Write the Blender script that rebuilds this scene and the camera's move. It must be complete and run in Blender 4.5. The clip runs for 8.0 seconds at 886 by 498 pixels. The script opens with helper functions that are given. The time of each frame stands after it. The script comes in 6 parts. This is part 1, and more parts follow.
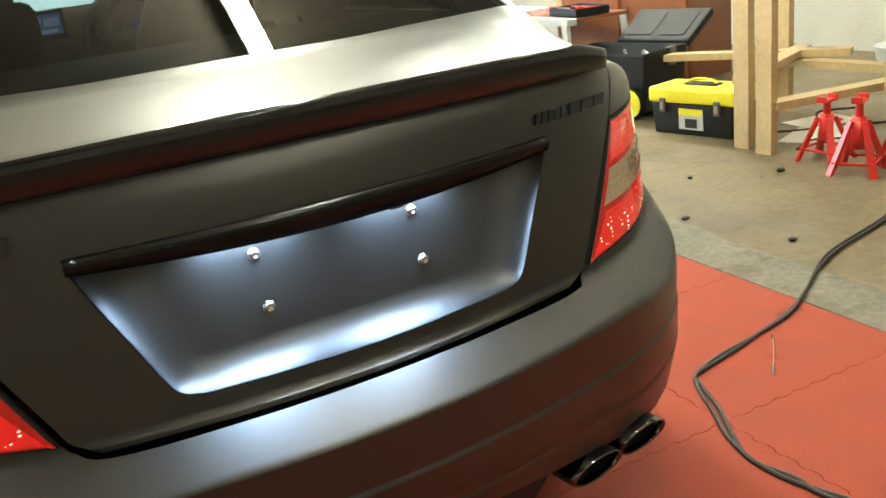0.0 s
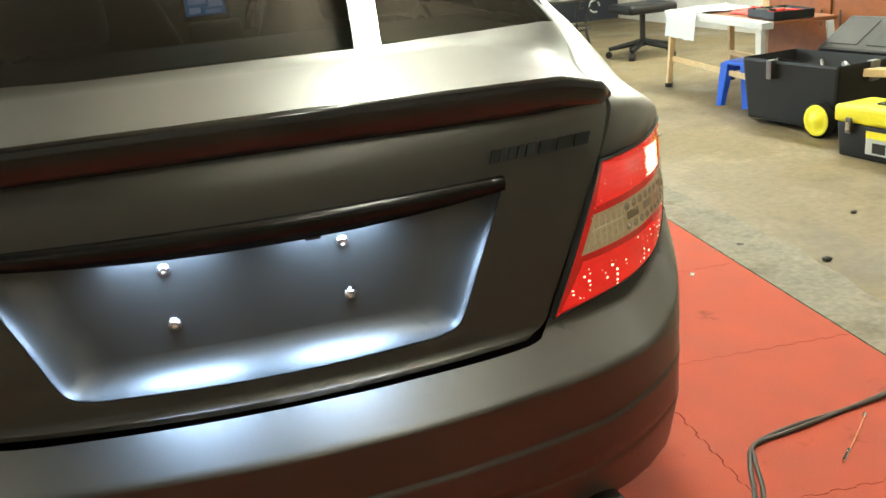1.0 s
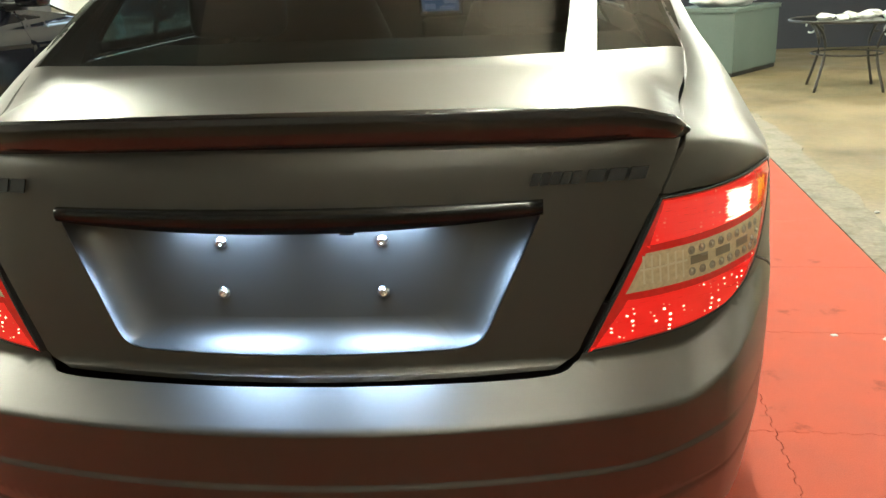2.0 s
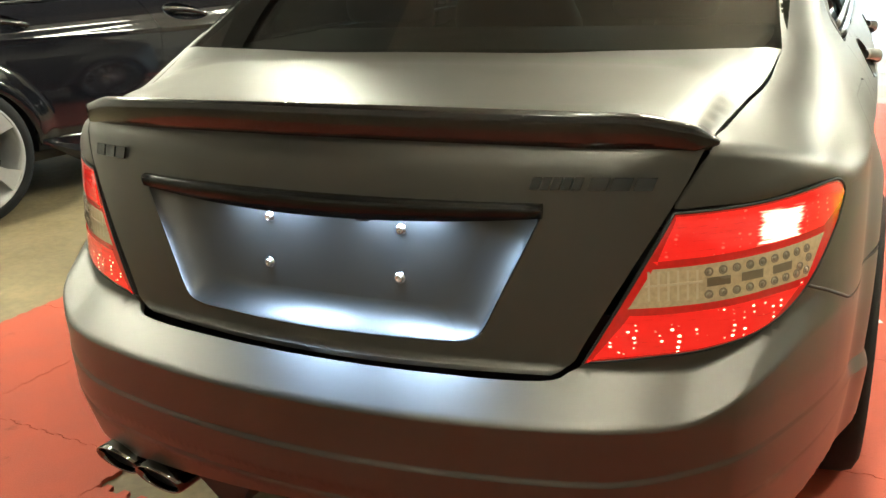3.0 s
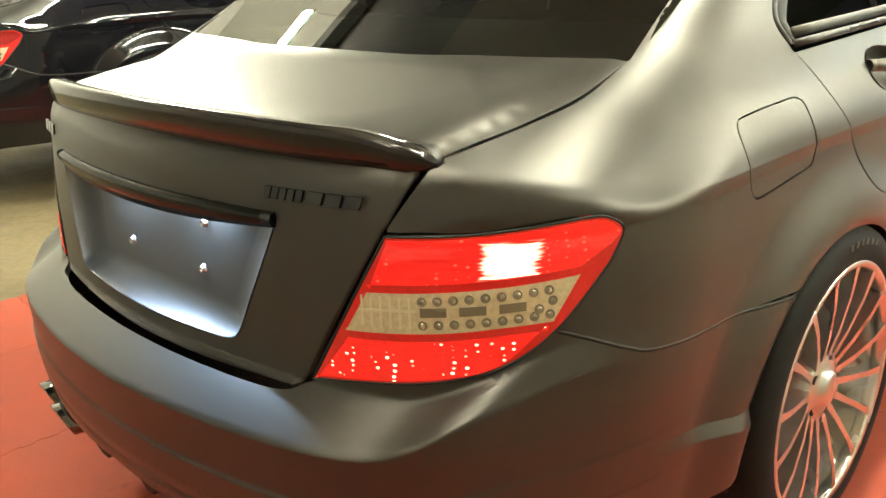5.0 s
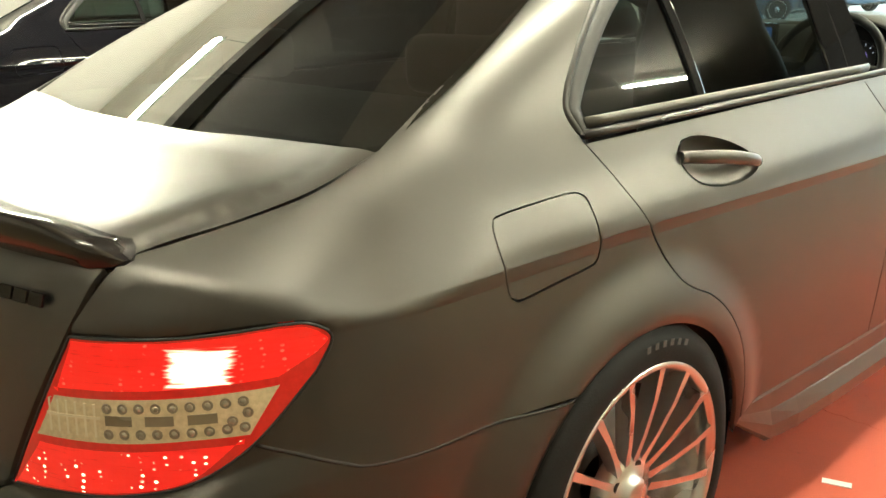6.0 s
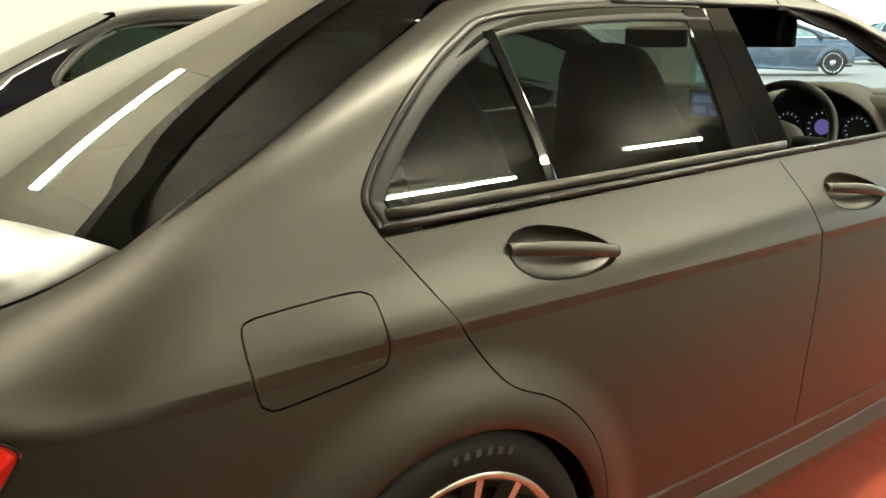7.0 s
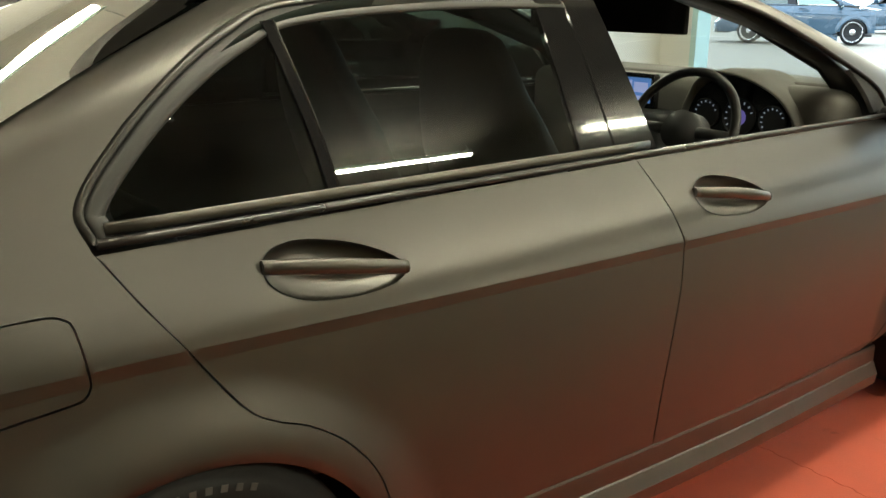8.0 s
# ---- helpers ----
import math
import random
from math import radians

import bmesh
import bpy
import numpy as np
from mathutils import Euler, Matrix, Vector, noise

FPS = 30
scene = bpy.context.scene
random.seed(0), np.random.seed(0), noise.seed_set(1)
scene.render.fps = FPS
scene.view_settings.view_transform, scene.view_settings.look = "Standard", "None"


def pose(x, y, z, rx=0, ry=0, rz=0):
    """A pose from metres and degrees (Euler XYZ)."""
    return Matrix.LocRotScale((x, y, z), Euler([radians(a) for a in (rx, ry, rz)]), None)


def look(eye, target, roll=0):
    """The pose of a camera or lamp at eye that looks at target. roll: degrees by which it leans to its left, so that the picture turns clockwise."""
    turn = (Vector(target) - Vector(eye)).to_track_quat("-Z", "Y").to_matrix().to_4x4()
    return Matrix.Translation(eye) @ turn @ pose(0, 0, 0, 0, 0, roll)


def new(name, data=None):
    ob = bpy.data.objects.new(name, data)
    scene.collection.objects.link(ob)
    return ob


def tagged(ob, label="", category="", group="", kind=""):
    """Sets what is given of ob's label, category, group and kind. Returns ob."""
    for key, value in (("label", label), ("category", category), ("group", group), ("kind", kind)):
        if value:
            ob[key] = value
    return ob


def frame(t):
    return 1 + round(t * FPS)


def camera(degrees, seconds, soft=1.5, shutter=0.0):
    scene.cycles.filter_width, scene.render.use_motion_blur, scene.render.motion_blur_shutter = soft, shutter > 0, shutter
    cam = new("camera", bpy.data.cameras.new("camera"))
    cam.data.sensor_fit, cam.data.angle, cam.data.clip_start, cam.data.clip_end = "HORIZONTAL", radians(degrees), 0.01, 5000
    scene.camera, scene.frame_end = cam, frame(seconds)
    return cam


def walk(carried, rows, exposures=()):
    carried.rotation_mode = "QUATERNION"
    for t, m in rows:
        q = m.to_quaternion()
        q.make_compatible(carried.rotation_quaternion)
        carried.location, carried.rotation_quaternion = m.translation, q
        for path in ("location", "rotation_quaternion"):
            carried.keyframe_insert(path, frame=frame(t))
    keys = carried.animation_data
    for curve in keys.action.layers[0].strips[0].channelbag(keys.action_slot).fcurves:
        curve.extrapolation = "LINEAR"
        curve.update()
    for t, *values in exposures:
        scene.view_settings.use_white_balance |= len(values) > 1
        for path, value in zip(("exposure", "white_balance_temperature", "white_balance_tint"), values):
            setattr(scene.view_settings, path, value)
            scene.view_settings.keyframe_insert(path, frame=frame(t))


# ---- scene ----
from mathutils.geometry import delaunay_2d_cdt
cam = camera(53.8, 8.0)
PATH = [
    (0, (-0.437, -1.034, 1.166), (0.434, 0.639, 0.502), -7.3),
    (0.5, (-0.202, -1.05, 1.169), (0.49, 0.702, 0.497), -6.2),
    (1, (0.008, -1.092, 1.172), (0.415, 0.755, 0.523), -5.5),
    (1.5, (0.199, -1.151, 1.179), (0.284, 0.745, 0.55), -3.9),
    (2, (0.356, -1.132, 1.174), (0.159, 0.762, 0.563), -2.4),
    (2.2, (0.434, -1.119, 1.189), (0.103, 0.753, 0.567), -1.9),
    (3.3, (0.89, -1.015, 1.196), (-0.052, 0.625, 0.547), -2.8),
    (3.5, (0.963, -0.991, 1.195), (-0.041, 0.606, 0.531), -2.6),
    (4, (1.105, -0.889, 1.196), (-0.025, 0.616, 0.518), -2.9),
    (4.2, (1.155, -0.847, 1.195), (-0.018, 0.626, 0.519), -2.9),
    (5.3, (1.5, -0.439, 1.217), (0.117, 0.844, 0.553), -3.3),
    (5.5, (1.539, -0.381, 1.231), (0.178, 0.927, 0.572), -2.4),
    (6, (1.615, -0.198, 1.241), (0.24, 1.135, 0.666), -1.1),
    (6.5, (1.685, -0.029, 1.259), (0.27, 1.299, 0.776), -1.0),
    (7, (1.822, 0.193, 1.287), (0.336, 1.447, 0.818), -1.0),
    (7.5, (1.948, 0.396, 1.321), (0.449, 1.615, 0.803), -1.0),
    (8, (1.97, 0.619, 1.342), (0.477, 1.826, 0.784), 0.4),
]
walk(cam, [(t, look(eye, target, roll)) for t, eye, target, roll in PATH], [(0, -0.55, 5650, -1), (2, -0.36, 5700, -1), (3.5, -0.15, 6000, -1), (5.5, -0.1, 6150, -1), (6.5, -0.5, 6250, 0), (7.0, -0.82, 6350, 0), (7.5, -1.03, 6350, 0), (8, -1.04, 6300, 0)])

# world and lamps
world = bpy.data.worlds.new("world")
scene.world = world
world.use_nodes = True
world.node_tree.nodes["Background"].inputs[0].default_value = (0.75, 0.85, 1.0, 1)
world.node_tree.nodes["Background"].inputs[1].default_value = 12.0


# ---- materials ----
def material(name, color, rough=0.5, metal=0.0, coat=0.0, coat_rough=0.06, spec=0.5, vary=0.12, grain=60.0, blotch=2.5, bump=0.0, rough_vary=0.08, emit=None, power=0.0):
    """A surface with grain and blotches at two scales, in object space metres."""
    m = bpy.data.materials.new(name)
    m.use_nodes = True
    t, n = m.node_tree, m.node_tree.nodes
    b = n["Principled BSDF"]
    b.inputs["Metallic"].default_value = metal
    b.inputs["Coat Weight"].default_value = coat
    b.inputs["Coat Roughness"].default_value = coat_rough
    b.inputs["Specular IOR Level"].default_value = spec
    at = n.new("ShaderNodeTexCoord")
    fine, broad = n.new("ShaderNodeTexNoise"), n.new("ShaderNodeTexNoise")
    fine.inputs["Scale"].default_value, fine.inputs["Detail"].default_value = grain, 6
    broad.inputs["Scale"].default_value, broad.inputs["Detail"].default_value = blotch, 4
    for tex in (fine, broad):
        t.links.new(at.outputs["Object"], tex.inputs["Vector"])
    both = n.new("ShaderNodeMath")
    both.operation = "ADD"
    t.links.new(fine.outputs["Fac"], both.inputs[0])
    t.links.new(broad.outputs["Fac"], both.inputs[1])
    span = n.new("ShaderNodeMapRange")
    span.inputs["From Min"].default_value, span.inputs["From Max"].default_value = 0.6, 1.4
    span.inputs["To Min"].default_value, span.inputs["To Max"].default_value = 1 - vary, 1 + vary
    t.links.new(both.outputs[0], span.inputs["Value"])
    tint = n.new("ShaderNodeVectorMath")
    tint.operation = "SCALE"
    tint.inputs[0].default_value = color
    t.links.new(span.outputs["Result"], tint.inputs["Scale"])
    t.links.new(tint.outputs["Vector"], b.inputs["Base Color"])
    wear = n.new("ShaderNodeMapRange")
    wear.inputs["From Min"].default_value, wear.inputs["From Max"].default_value = 0.3, 0.7
    wear.inputs["To Min"].default_value, wear.inputs["To Max"].default_value = max(rough - rough_vary, 0.02), min(rough + rough_vary, 1)
    t.links.new(broad.outputs["Fac"], wear.inputs["Value"])
    t.links.new(wear.outputs["Result"], b.inputs["Roughness"])
    if bump:
        bumps = n.new("ShaderNodeBump")
        bumps.inputs["Strength"].default_value, bumps.inputs["Distance"].default_value = 0.6, bump
        t.links.new(fine.outputs["Fac"], bumps.inputs["Height"])
        t.links.new(bumps.outputs["Normal"], b.inputs["Normal"])
    if emit:
        b.inputs["Emission Color"].default_value = (*emit, 1)
        b.inputs["Emission Strength"].default_value = power
    return m


def stain(m, factor, size, low, high):
    """Multiply the base colour by a factor inside irregular patches."""
    t, n = m.node_tree, m.node_tree.nodes
    b = n["Principled BSDF"]
    src = b.inputs["Base Color"].links[0].from_socket
    at, tex = n.new("ShaderNodeTexCoord"), n.new("ShaderNodeTexNoise")
    tex.inputs["Scale"].default_value, tex.inputs["Detail"].default_value, tex.inputs["Roughness"].default_value = size, 8, 0.62
    t.links.new(at.outputs["Object"], tex.inputs["Vector"])
    edge = n.new("ShaderNodeMapRange")
    edge.inputs["From Min"].default_value, edge.inputs["From Max"].default_value = low, high
    t.links.new(tex.outputs["Fac"], edge.inputs["Value"])
    mix = n.new("ShaderNodeMix")
    mix.data_type, mix.blend_type = "RGBA", "MULTIPLY"
    mix.inputs["B"].default_value = (*factor, 1)
    t.links.new(edge.outputs["Result"], mix.inputs["Factor"])
    t.links.new(src, mix.inputs["A"])
    t.links.new(mix.outputs["Result"], b.inputs["Base Color"])


def glass(name, tint, mirror=0.042):
    """A thin pane: it lets light of its tint through; both its faces mirror by Fresnel."""
    m = bpy.data.materials.new(name)
    m.use_nodes = True
    t, n = m.node_tree, m.node_tree.nodes
    n.remove(n["Principled BSDF"])
    clear, gloss, mix, facing = (n.new("ShaderNode" + k) for k in ("BsdfTransparent", "BsdfGlossy", "MixShader", "LayerWeight"))
    clear.inputs[0].default_value = (*tint, 1)
    gloss.inputs["Roughness"].default_value = 0.015
    facing.inputs["Blend"].default_value = 0.5
    steep, single, twice, more, amount = (n.new("ShaderNodeMath") for _ in range(5))
    steep.operation, steep.inputs[1].default_value = "POWER", 5.0
    single.operation, single.inputs[1].default_value, single.inputs[2].default_value = "MULTIPLY_ADD", 1 - mirror, mirror
    twice.operation, twice.inputs[1].default_value = "MULTIPLY", 2.0
    more.operation, more.inputs[1].default_value = "ADD", 1.0
    amount.operation = "DIVIDE"
    t.links.new(facing.outputs["Facing"], steep.inputs[0])
    t.links.new(steep.outputs[0], single.inputs[0])
    t.links.new(single.outputs[0], twice.inputs[0])
    t.links.new(single.outputs[0], more.inputs[0])
    t.links.new(twice.outputs[0], amount.inputs[0])
    t.links.new(more.outputs[0], amount.inputs[1])
    t.links.new(amount.outputs[0], mix.inputs[0])
    t.links.new(clear.outputs[0], mix.inputs[1])
    t.links.new(gloss.outputs[0], mix.inputs[2])
    t.links.new(mix.outputs[0], n["Material Output"].inputs[0])
    return m


def glow(name, color, power):
    m = bpy.data.materials.new(name)
    m.use_nodes = True
    t, n = m.node_tree, m.node_tree.nodes
    n.remove(n["Principled BSDF"])
    e = n.new("ShaderNodeEmission")
    e.inputs[0].default_value, e.inputs[1].default_value = (*color, 1), power
    t.links.new(e.outputs[0], n["Material Output"].inputs[0])
    return m


PAINT = material("satin_grey_wrap", (0.038, 0.0345, 0.0285), 0.43, 0.92, coat=1.0, coat_rough=0.44, grain=900, blotch=3, vary=0.06, rough_vary=0.03)
GLOSS_BLACK = material("gloss_black", (0.010, 0.010, 0.011), 0.05, vary=0.05, rough_vary=0.02)
BAR_BLACK = material("black_grip", (0.006, 0.006, 0.006), 0.22, spec=0.25, vary=0.05)
TRIM = material("satin_black_trim", (0.010, 0.010, 0.011), 0.32, vary=0.05)
BLACK_PLASTIC = material("black_plastic", (0.009, 0.009, 0.0095), 0.5, spec=0.3, bump=0.0006, grain=400)
RUBBER = material("rubber", (0.007, 0.007, 0.007), 0.8, spec=0.22, bump=0.001, grain=300)
CHROME = material("chrome", (0.78, 0.78, 0.78), 0.10, 1.0, vary=0.03)
DARK_CHROME = material("smoked_chrome", (0.15, 0.145, 0.14), 0.12, 1.0, vary=0.05)
RIM = material("machined_alloy", (0.62, 0.61, 0.60), 0.28, 1.0, vary=0.06)
SILVER = material("satin_silver", (0.30, 0.30, 0.30), 0.5, 0.35, vary=0.05)
STEEL = material("brake_steel", (0.20, 0.195, 0.19), 0.42, 1.0)
CARBON = material("gloss_carbon", (0.012, 0.010, 0.010), 0.20, coat=0.3, spec=0.35, grain=700, vary=0.5)
PILLAR_BLACK = material("black_pillar_gloss", (0.006, 0.006, 0.0065), 0.06, spec=0.28, vary=0.05, rough_vary=0.02)
SEAL = material("black_seal", (0.008, 0.008, 0.008), 0.6)
SEAL_GREY = material("grey_rubber_seal", (0.017, 0.017, 0.0165), 0.55)
FRAME_GREY = material("satin_window_frame", (0.020, 0.019, 0.017), 0.36, 0.3)
CABIN = material("cabin_plastic", (0.03, 0.031, 0.033), 0.6, bump=0.0008, grain=500)
CABIN_BLACK = material("black_cabin_trim", (0.006, 0.006, 0.0065), 0.75, spec=0.2, bump=0.0006, grain=500)
LEATHER = material("black_leather", (0.013, 0.013, 0.014), 0.5, bump=0.001, grain=350)
GLASS_DARK = glass("tinted_glass", (0.15, 0.19, 0.175))
GLASS_REAR = glass("rear_glass", (0.13, 0.145, 0.12))
GLASS_CLEAR = glass("clear_glass", (0.88, 0.93, 0.92))


def lamp_lens(name, bulb, sparkle):
    """A lit red lens with moulded facets; bulb: how strongly the bulb behind it shows."""
    m = material(name, (0.50, 0.008, 0.008), 0.10, coat=1.0, grain=120, vary=0.3, emit=(1.0, 0.012, 0.006), power=1.0)
    t, n = m.node_tree, m.node_tree.nodes
    b = n["Principled BSDF"]
    at = n.new("ShaderNodeTexCoord")
    fold = n.new("ShaderNodeVectorMath")
    fold.operation = "ABSOLUTE"
    t.links.new(at.outputs["Object"], fold.inputs[0])
    ribs, cells = n.new("ShaderNodeTexNoise"), n.new("ShaderNodeTexVoronoi")
    ribs.inputs["Scale"].default_value = 30
    size = n.new("ShaderNodeVectorMath")
    size.operation = "MULTIPLY"
    size.inputs[1].default_value = (0.6, 0.6, 9.0)
    t.links.new(fold.outputs[0], size.inputs[0])
    t.links.new(size.outputs[0], ribs.inputs["Vector"])
    cells.inputs["Scale"].default_value, cells.inputs["Randomness"].default_value = 84, 0.4
    dash = n.new("ShaderNodeVectorMath")
    dash.operation, dash.inputs[1].default_value = "MULTIPLY", (1.0, 1.0, 1.4)
    t.links.new(fold.outputs[0], dash.inputs[0])
    t.links.new(dash.outputs[0], cells.inputs["Vector"])
    away, size_off, sides, far = n.new("ShaderNodeVectorMath"), n.new("ShaderNodeVectorMath"), n.new("ShaderNodeSeparateXYZ"), n.new("ShaderNodeMath")
    away.operation, away.inputs[1].default_value = "SUBTRACT", (0.694, 0.262, 0.797)
    size_off.operation = "ABSOLUTE"
    ratio = n.new("ShaderNodeVectorMath")
    ratio.operation, ratio.inputs[1].default_value = "MULTIPLY", (2.25, 0, 2.5)
    far.operation = "MAXIMUM"
    t.links.new(fold.outputs[0], away.inputs[0])
    t.links.new(away.outputs[0], size_off.inputs[0])
    t.links.new(size_off.outputs[0], ratio.inputs[0])
    t.links.new(ratio.outputs[0], sides.inputs[0])
    t.links.new(sides.outputs["X"], far.inputs[0])
    t.links.new(sides.outputs["Z"], far.inputs[1])
    rough = n.new("ShaderNodeMath")
    rough.operation, rough.inputs[1].default_value = "MULTIPLY_ADD", 0.05
    t.links.new(ribs.outputs["Fac"], rough.inputs[0])
    t.links.new(far.outputs[0], rough.inputs[2])
    hot = n.new("ShaderNodeMapRange")
    hot.inputs["From Min"].default_value, hot.inputs["From Max"].default_value = 0.088, 0.070
    hot.inputs["To Max"].default_value = bulb
    t.links.new(rough.outputs[0], hot.inputs["Value"])
    dots = n.new("ShaderNodeMapRange")
    dots.inputs["From Min"].default_value, dots.inputs["From Max"].default_value = 0.30, 0.18
    dots.inputs["To Max"].default_value = sparkle
    t.links.new(cells.outputs["Distance"], dots.inputs["Value"])
    patch = n.new("ShaderNodeTexNoise")
    patch.inputs["Scale"].default_value = 26
    t.links.new(fold.outputs[0], patch.inputs["Vector"])
    some = n.new("ShaderNodeMapRange")
    some.inputs["From Min"].default_value, some.inputs["From Max"].default_value = 0.50, 0.56
    t.links.new(patch.outputs["Fac"], some.inputs["Value"])
    lit = n.new("ShaderNodeMath")
    lit.operation = "MULTIPLY"
    t.links.new(dots.outputs["Result"], lit.inputs[0])
    t.links.new(some.outputs["Result"], lit.inputs[1])
    total = n.new("ShaderNodeMath")
    total.operation, total.use_clamp = "ADD", True
    t.links.new(hot.outputs["Result"], total.inputs[0])
    t.links.new(lit.outputs[0], total.inputs[1])
    tint = n.new("ShaderNodeMix")
    tint.data_type = "RGBA"
    tint.inputs["A"].default_value, tint.inputs["B"].default_value = (1.0, 0.012, 0.008, 1), (1.0, 0.80, 0.52, 1)
    t.links.new(total.outputs[0], tint.inputs["Factor"])
    t.links.new(tint.outputs["Result"], b.inputs["Emission Color"])
    power = n.new("ShaderNodeMath")
    power.operation, power.inputs[1].default_value = "MULTIPLY_ADD", 3.0
    base = n.new("ShaderNodeMapRange")
    base.inputs["From Min"].default_value, base.inputs["From Max"].default_value = 0.3, 0.7
    base.inputs["To Min"].default_value, base.inputs["To Max"].default_value = 0.50, 1.0
    t.links.new(ribs.outputs["Fac"], base.inputs["Value"])
    t.links.new(total.outputs[0], power.inputs[0])
    t.links.new(base.outputs["Result"], power.inputs[2])
    t.links.new(power.outputs[0], b.inputs["Emission Strength"])
    return m


RED_LENS = lamp_lens("red_lens", 0.0, 1.0)
HOT_LENS = lamp_lens("lit_red_lens", 1.0, 0.15)
EDGE_LENS = material("dim_red_lens", (0.36, 0.008, 0.008), 0.10, coat=1.0, grain=120, vary=0.3, emit=(1.0, 0.012, 0.006), power=0.26)
CLEAR_LENS = material("clear_lens", (0.46, 0.38, 0.24), 0.12, 0.0, coat=1.0, grain=150, vary=0.30, emit=(0.9, 0.6, 0.32), power=0.07)
CLEAR_RIB = material("clear_rib", (0.58, 0.50, 0.34), 0.1, coat=1.0)
SLOT = material("lamp_slot", (0.15, 0.12, 0.075), 0.3, coat=0.8)
LED = material("led_dome", (0.42, 0.38, 0.29), 0.15, 0.5, coat=1.0)
FOAM = material("red_foam", (0.35, 0.070, 0.040), 0.8, spec=0.25, bump=0.0012, grain=260, vary=0.16, blotch=7)
stain(FOAM, (0.62, 0.60, 0.60), 5.5, 0.62, 0.70)
CONCRETE = material("worn_concrete", (0.168, 0.132, 0.070), 0.62, bump=0.003, grain=32, vary=0.30, blotch=1.3, rough_vary=0.25)
stain(CONCRETE, (0.62, 0.60, 0.56), 1.1, 0.50, 0.66)
stain(CONCRETE, (1.28, 1.30, 1.36), 1.9, 0.56, 0.68)
CONCRETE_PALE = material("patched_concrete", (0.19, 0.172, 0.133), 0.8, bump=0.004, grain=40, vary=0.35, blotch=5)
stain(CONCRETE_PALE, (0.72, 0.69, 0.60), 7.0, 0.50, 0.64)
WALL = material("white_wall", (0.74, 0.73, 0.69), 0.8, bump=0.001, vary=0.05)
WALL_DIM = material("dusty_boards", (0.56, 0.53, 0.47), 0.8, vary=0.15)
WALL_GREY = material("grey_dusty_wall", (0.50, 0.48, 0.42), 0.8, vary=0.15)
WALL_NAVY = material("dark_blue_boards", (0.025, 0.028, 0.04), 0.7, vary=0.2)
# ROOF_ and CEIL_ tones are picked for what paint and glass mirror
ROOF_EAST = material("grey_roof_boards", (0.05, 0.045, 0.037), 0.8, vary=0.2)
ROOF_DARK = material("dark_roof_boards", (0.022, 0.019, 0.015), 0.8, vary=0.2)
UNLIT_RED = material("unlit_red_lens", (0.25, 0.006, 0.006), 0.1, coat=1.0)
FAR_PAINT = material("dark_blue_paint", (0.02, 0.05, 0.08), 0.25, coat=0.6)
CEIL_DIM = material("brown_ceiling_boards", (0.10, 0.082, 0.057), 0.7, vary=0.2, blotch=1.2)
CEIL_TAN = material("tan_ceiling_boards", (0.52, 0.45, 0.32), 0.7, vary=0.12, blotch=1.2)
CEILING = material("ceiling_paint", (0.86, 0.84, 0.76), 0.9, vary=0.05)
PINE = material("pine", (0.50, 0.37, 0.19), 0.6, bump=0.001, grain=30, vary=0.18)
BROWN_WOOD = material("brown_wood", (0.20, 0.07, 0.025), 0.5, vary=0.2, grain=25)
YELLOW = material("yellow_plastic", (0.80, 0.72, 0.02), 0.4, vary=0.08)
RED_PAINT = material("red_enamel", (0.62, 0.025, 0.015), 0.35, coat=0.3, vary=0.15)
BLUE = material("blue_plastic", (0.02, 0.10, 0.62), 0.35, vary=0.06)
WHITE_PLASTIC = material("white_plastic", (0.50, 0.51, 0.50), 0.45, vary=0.08, blotch=9)
GREEN_GREY = material("grey_green_paint", (0.085, 0.115, 0.10), 0.55, vary=0.12)
IRON = material("dark_iron", (0.035, 0.032, 0.027), 0.5, 0.4)
CAR_BLACK = material("black_car_paint", (0.005, 0.005, 0.007), 0.07, vary=0.05, rough_vary=0.02)
CABLE = material("cable_rubber", (0.035, 0.028, 0.024), 0.55)
COPPER = material("copper", (0.75, 0.35, 0.18), 0.3, 1.0)
TUBE = glow("tube_glow", (1.0, 0.885, 0.67), 230.0)
TUBE_SOUTH = glow("weak_tube_glow", (1.0, 0.885, 0.67), 380.0)
TUBE_EAST = glow("dim_tube_glow", (1.0, 0.885, 0.67), 1400.0)
TUBE_NORTH = glow("far_tube_glow", (1.0, 0.885, 0.67), 150.0)
TUBE_NEAR = glow("single_tube_glow", (1.0, 0.885, 0.67), 270.0)
TUBE_WEST = glow("bright_tube_glow", (1.0, 0.885, 0.67), 360.0)
DAYLIGHT = glow("daylight", (0.80, 0.93, 1.0), 13.0)
SCREEN = glow("screen_glow", (0.10, 0.20, 0.46), 1.7)
VIOLET = glow("violet_display", (0.24, 0.19, 0.60), 0.85)
DASH = material("dash_skin", (0.055, 0.052, 0.046), 0.6, bump=0.0008, grain=500)
DIAL = glow("dial_glow", (0.75, 0.82, 1.0), 0.6)


# ---- mesh helpers ----
def link(name, verts, faces, mat, parent=None, label="", smooth=False, kind=""):
    me = bpy.data.meshes.new(name)
    me.from_pydata([tuple(v) for v in verts], [], [tuple(f) for f in faces])
    me.validate()
    me.polygons.foreach_set("use_smooth", [smooth] * len(me.polygons))
    me.materials.append(mat)
    ob = new(name, me)
    ob.parent = parent
    return tagged(ob, label, kind=kind)


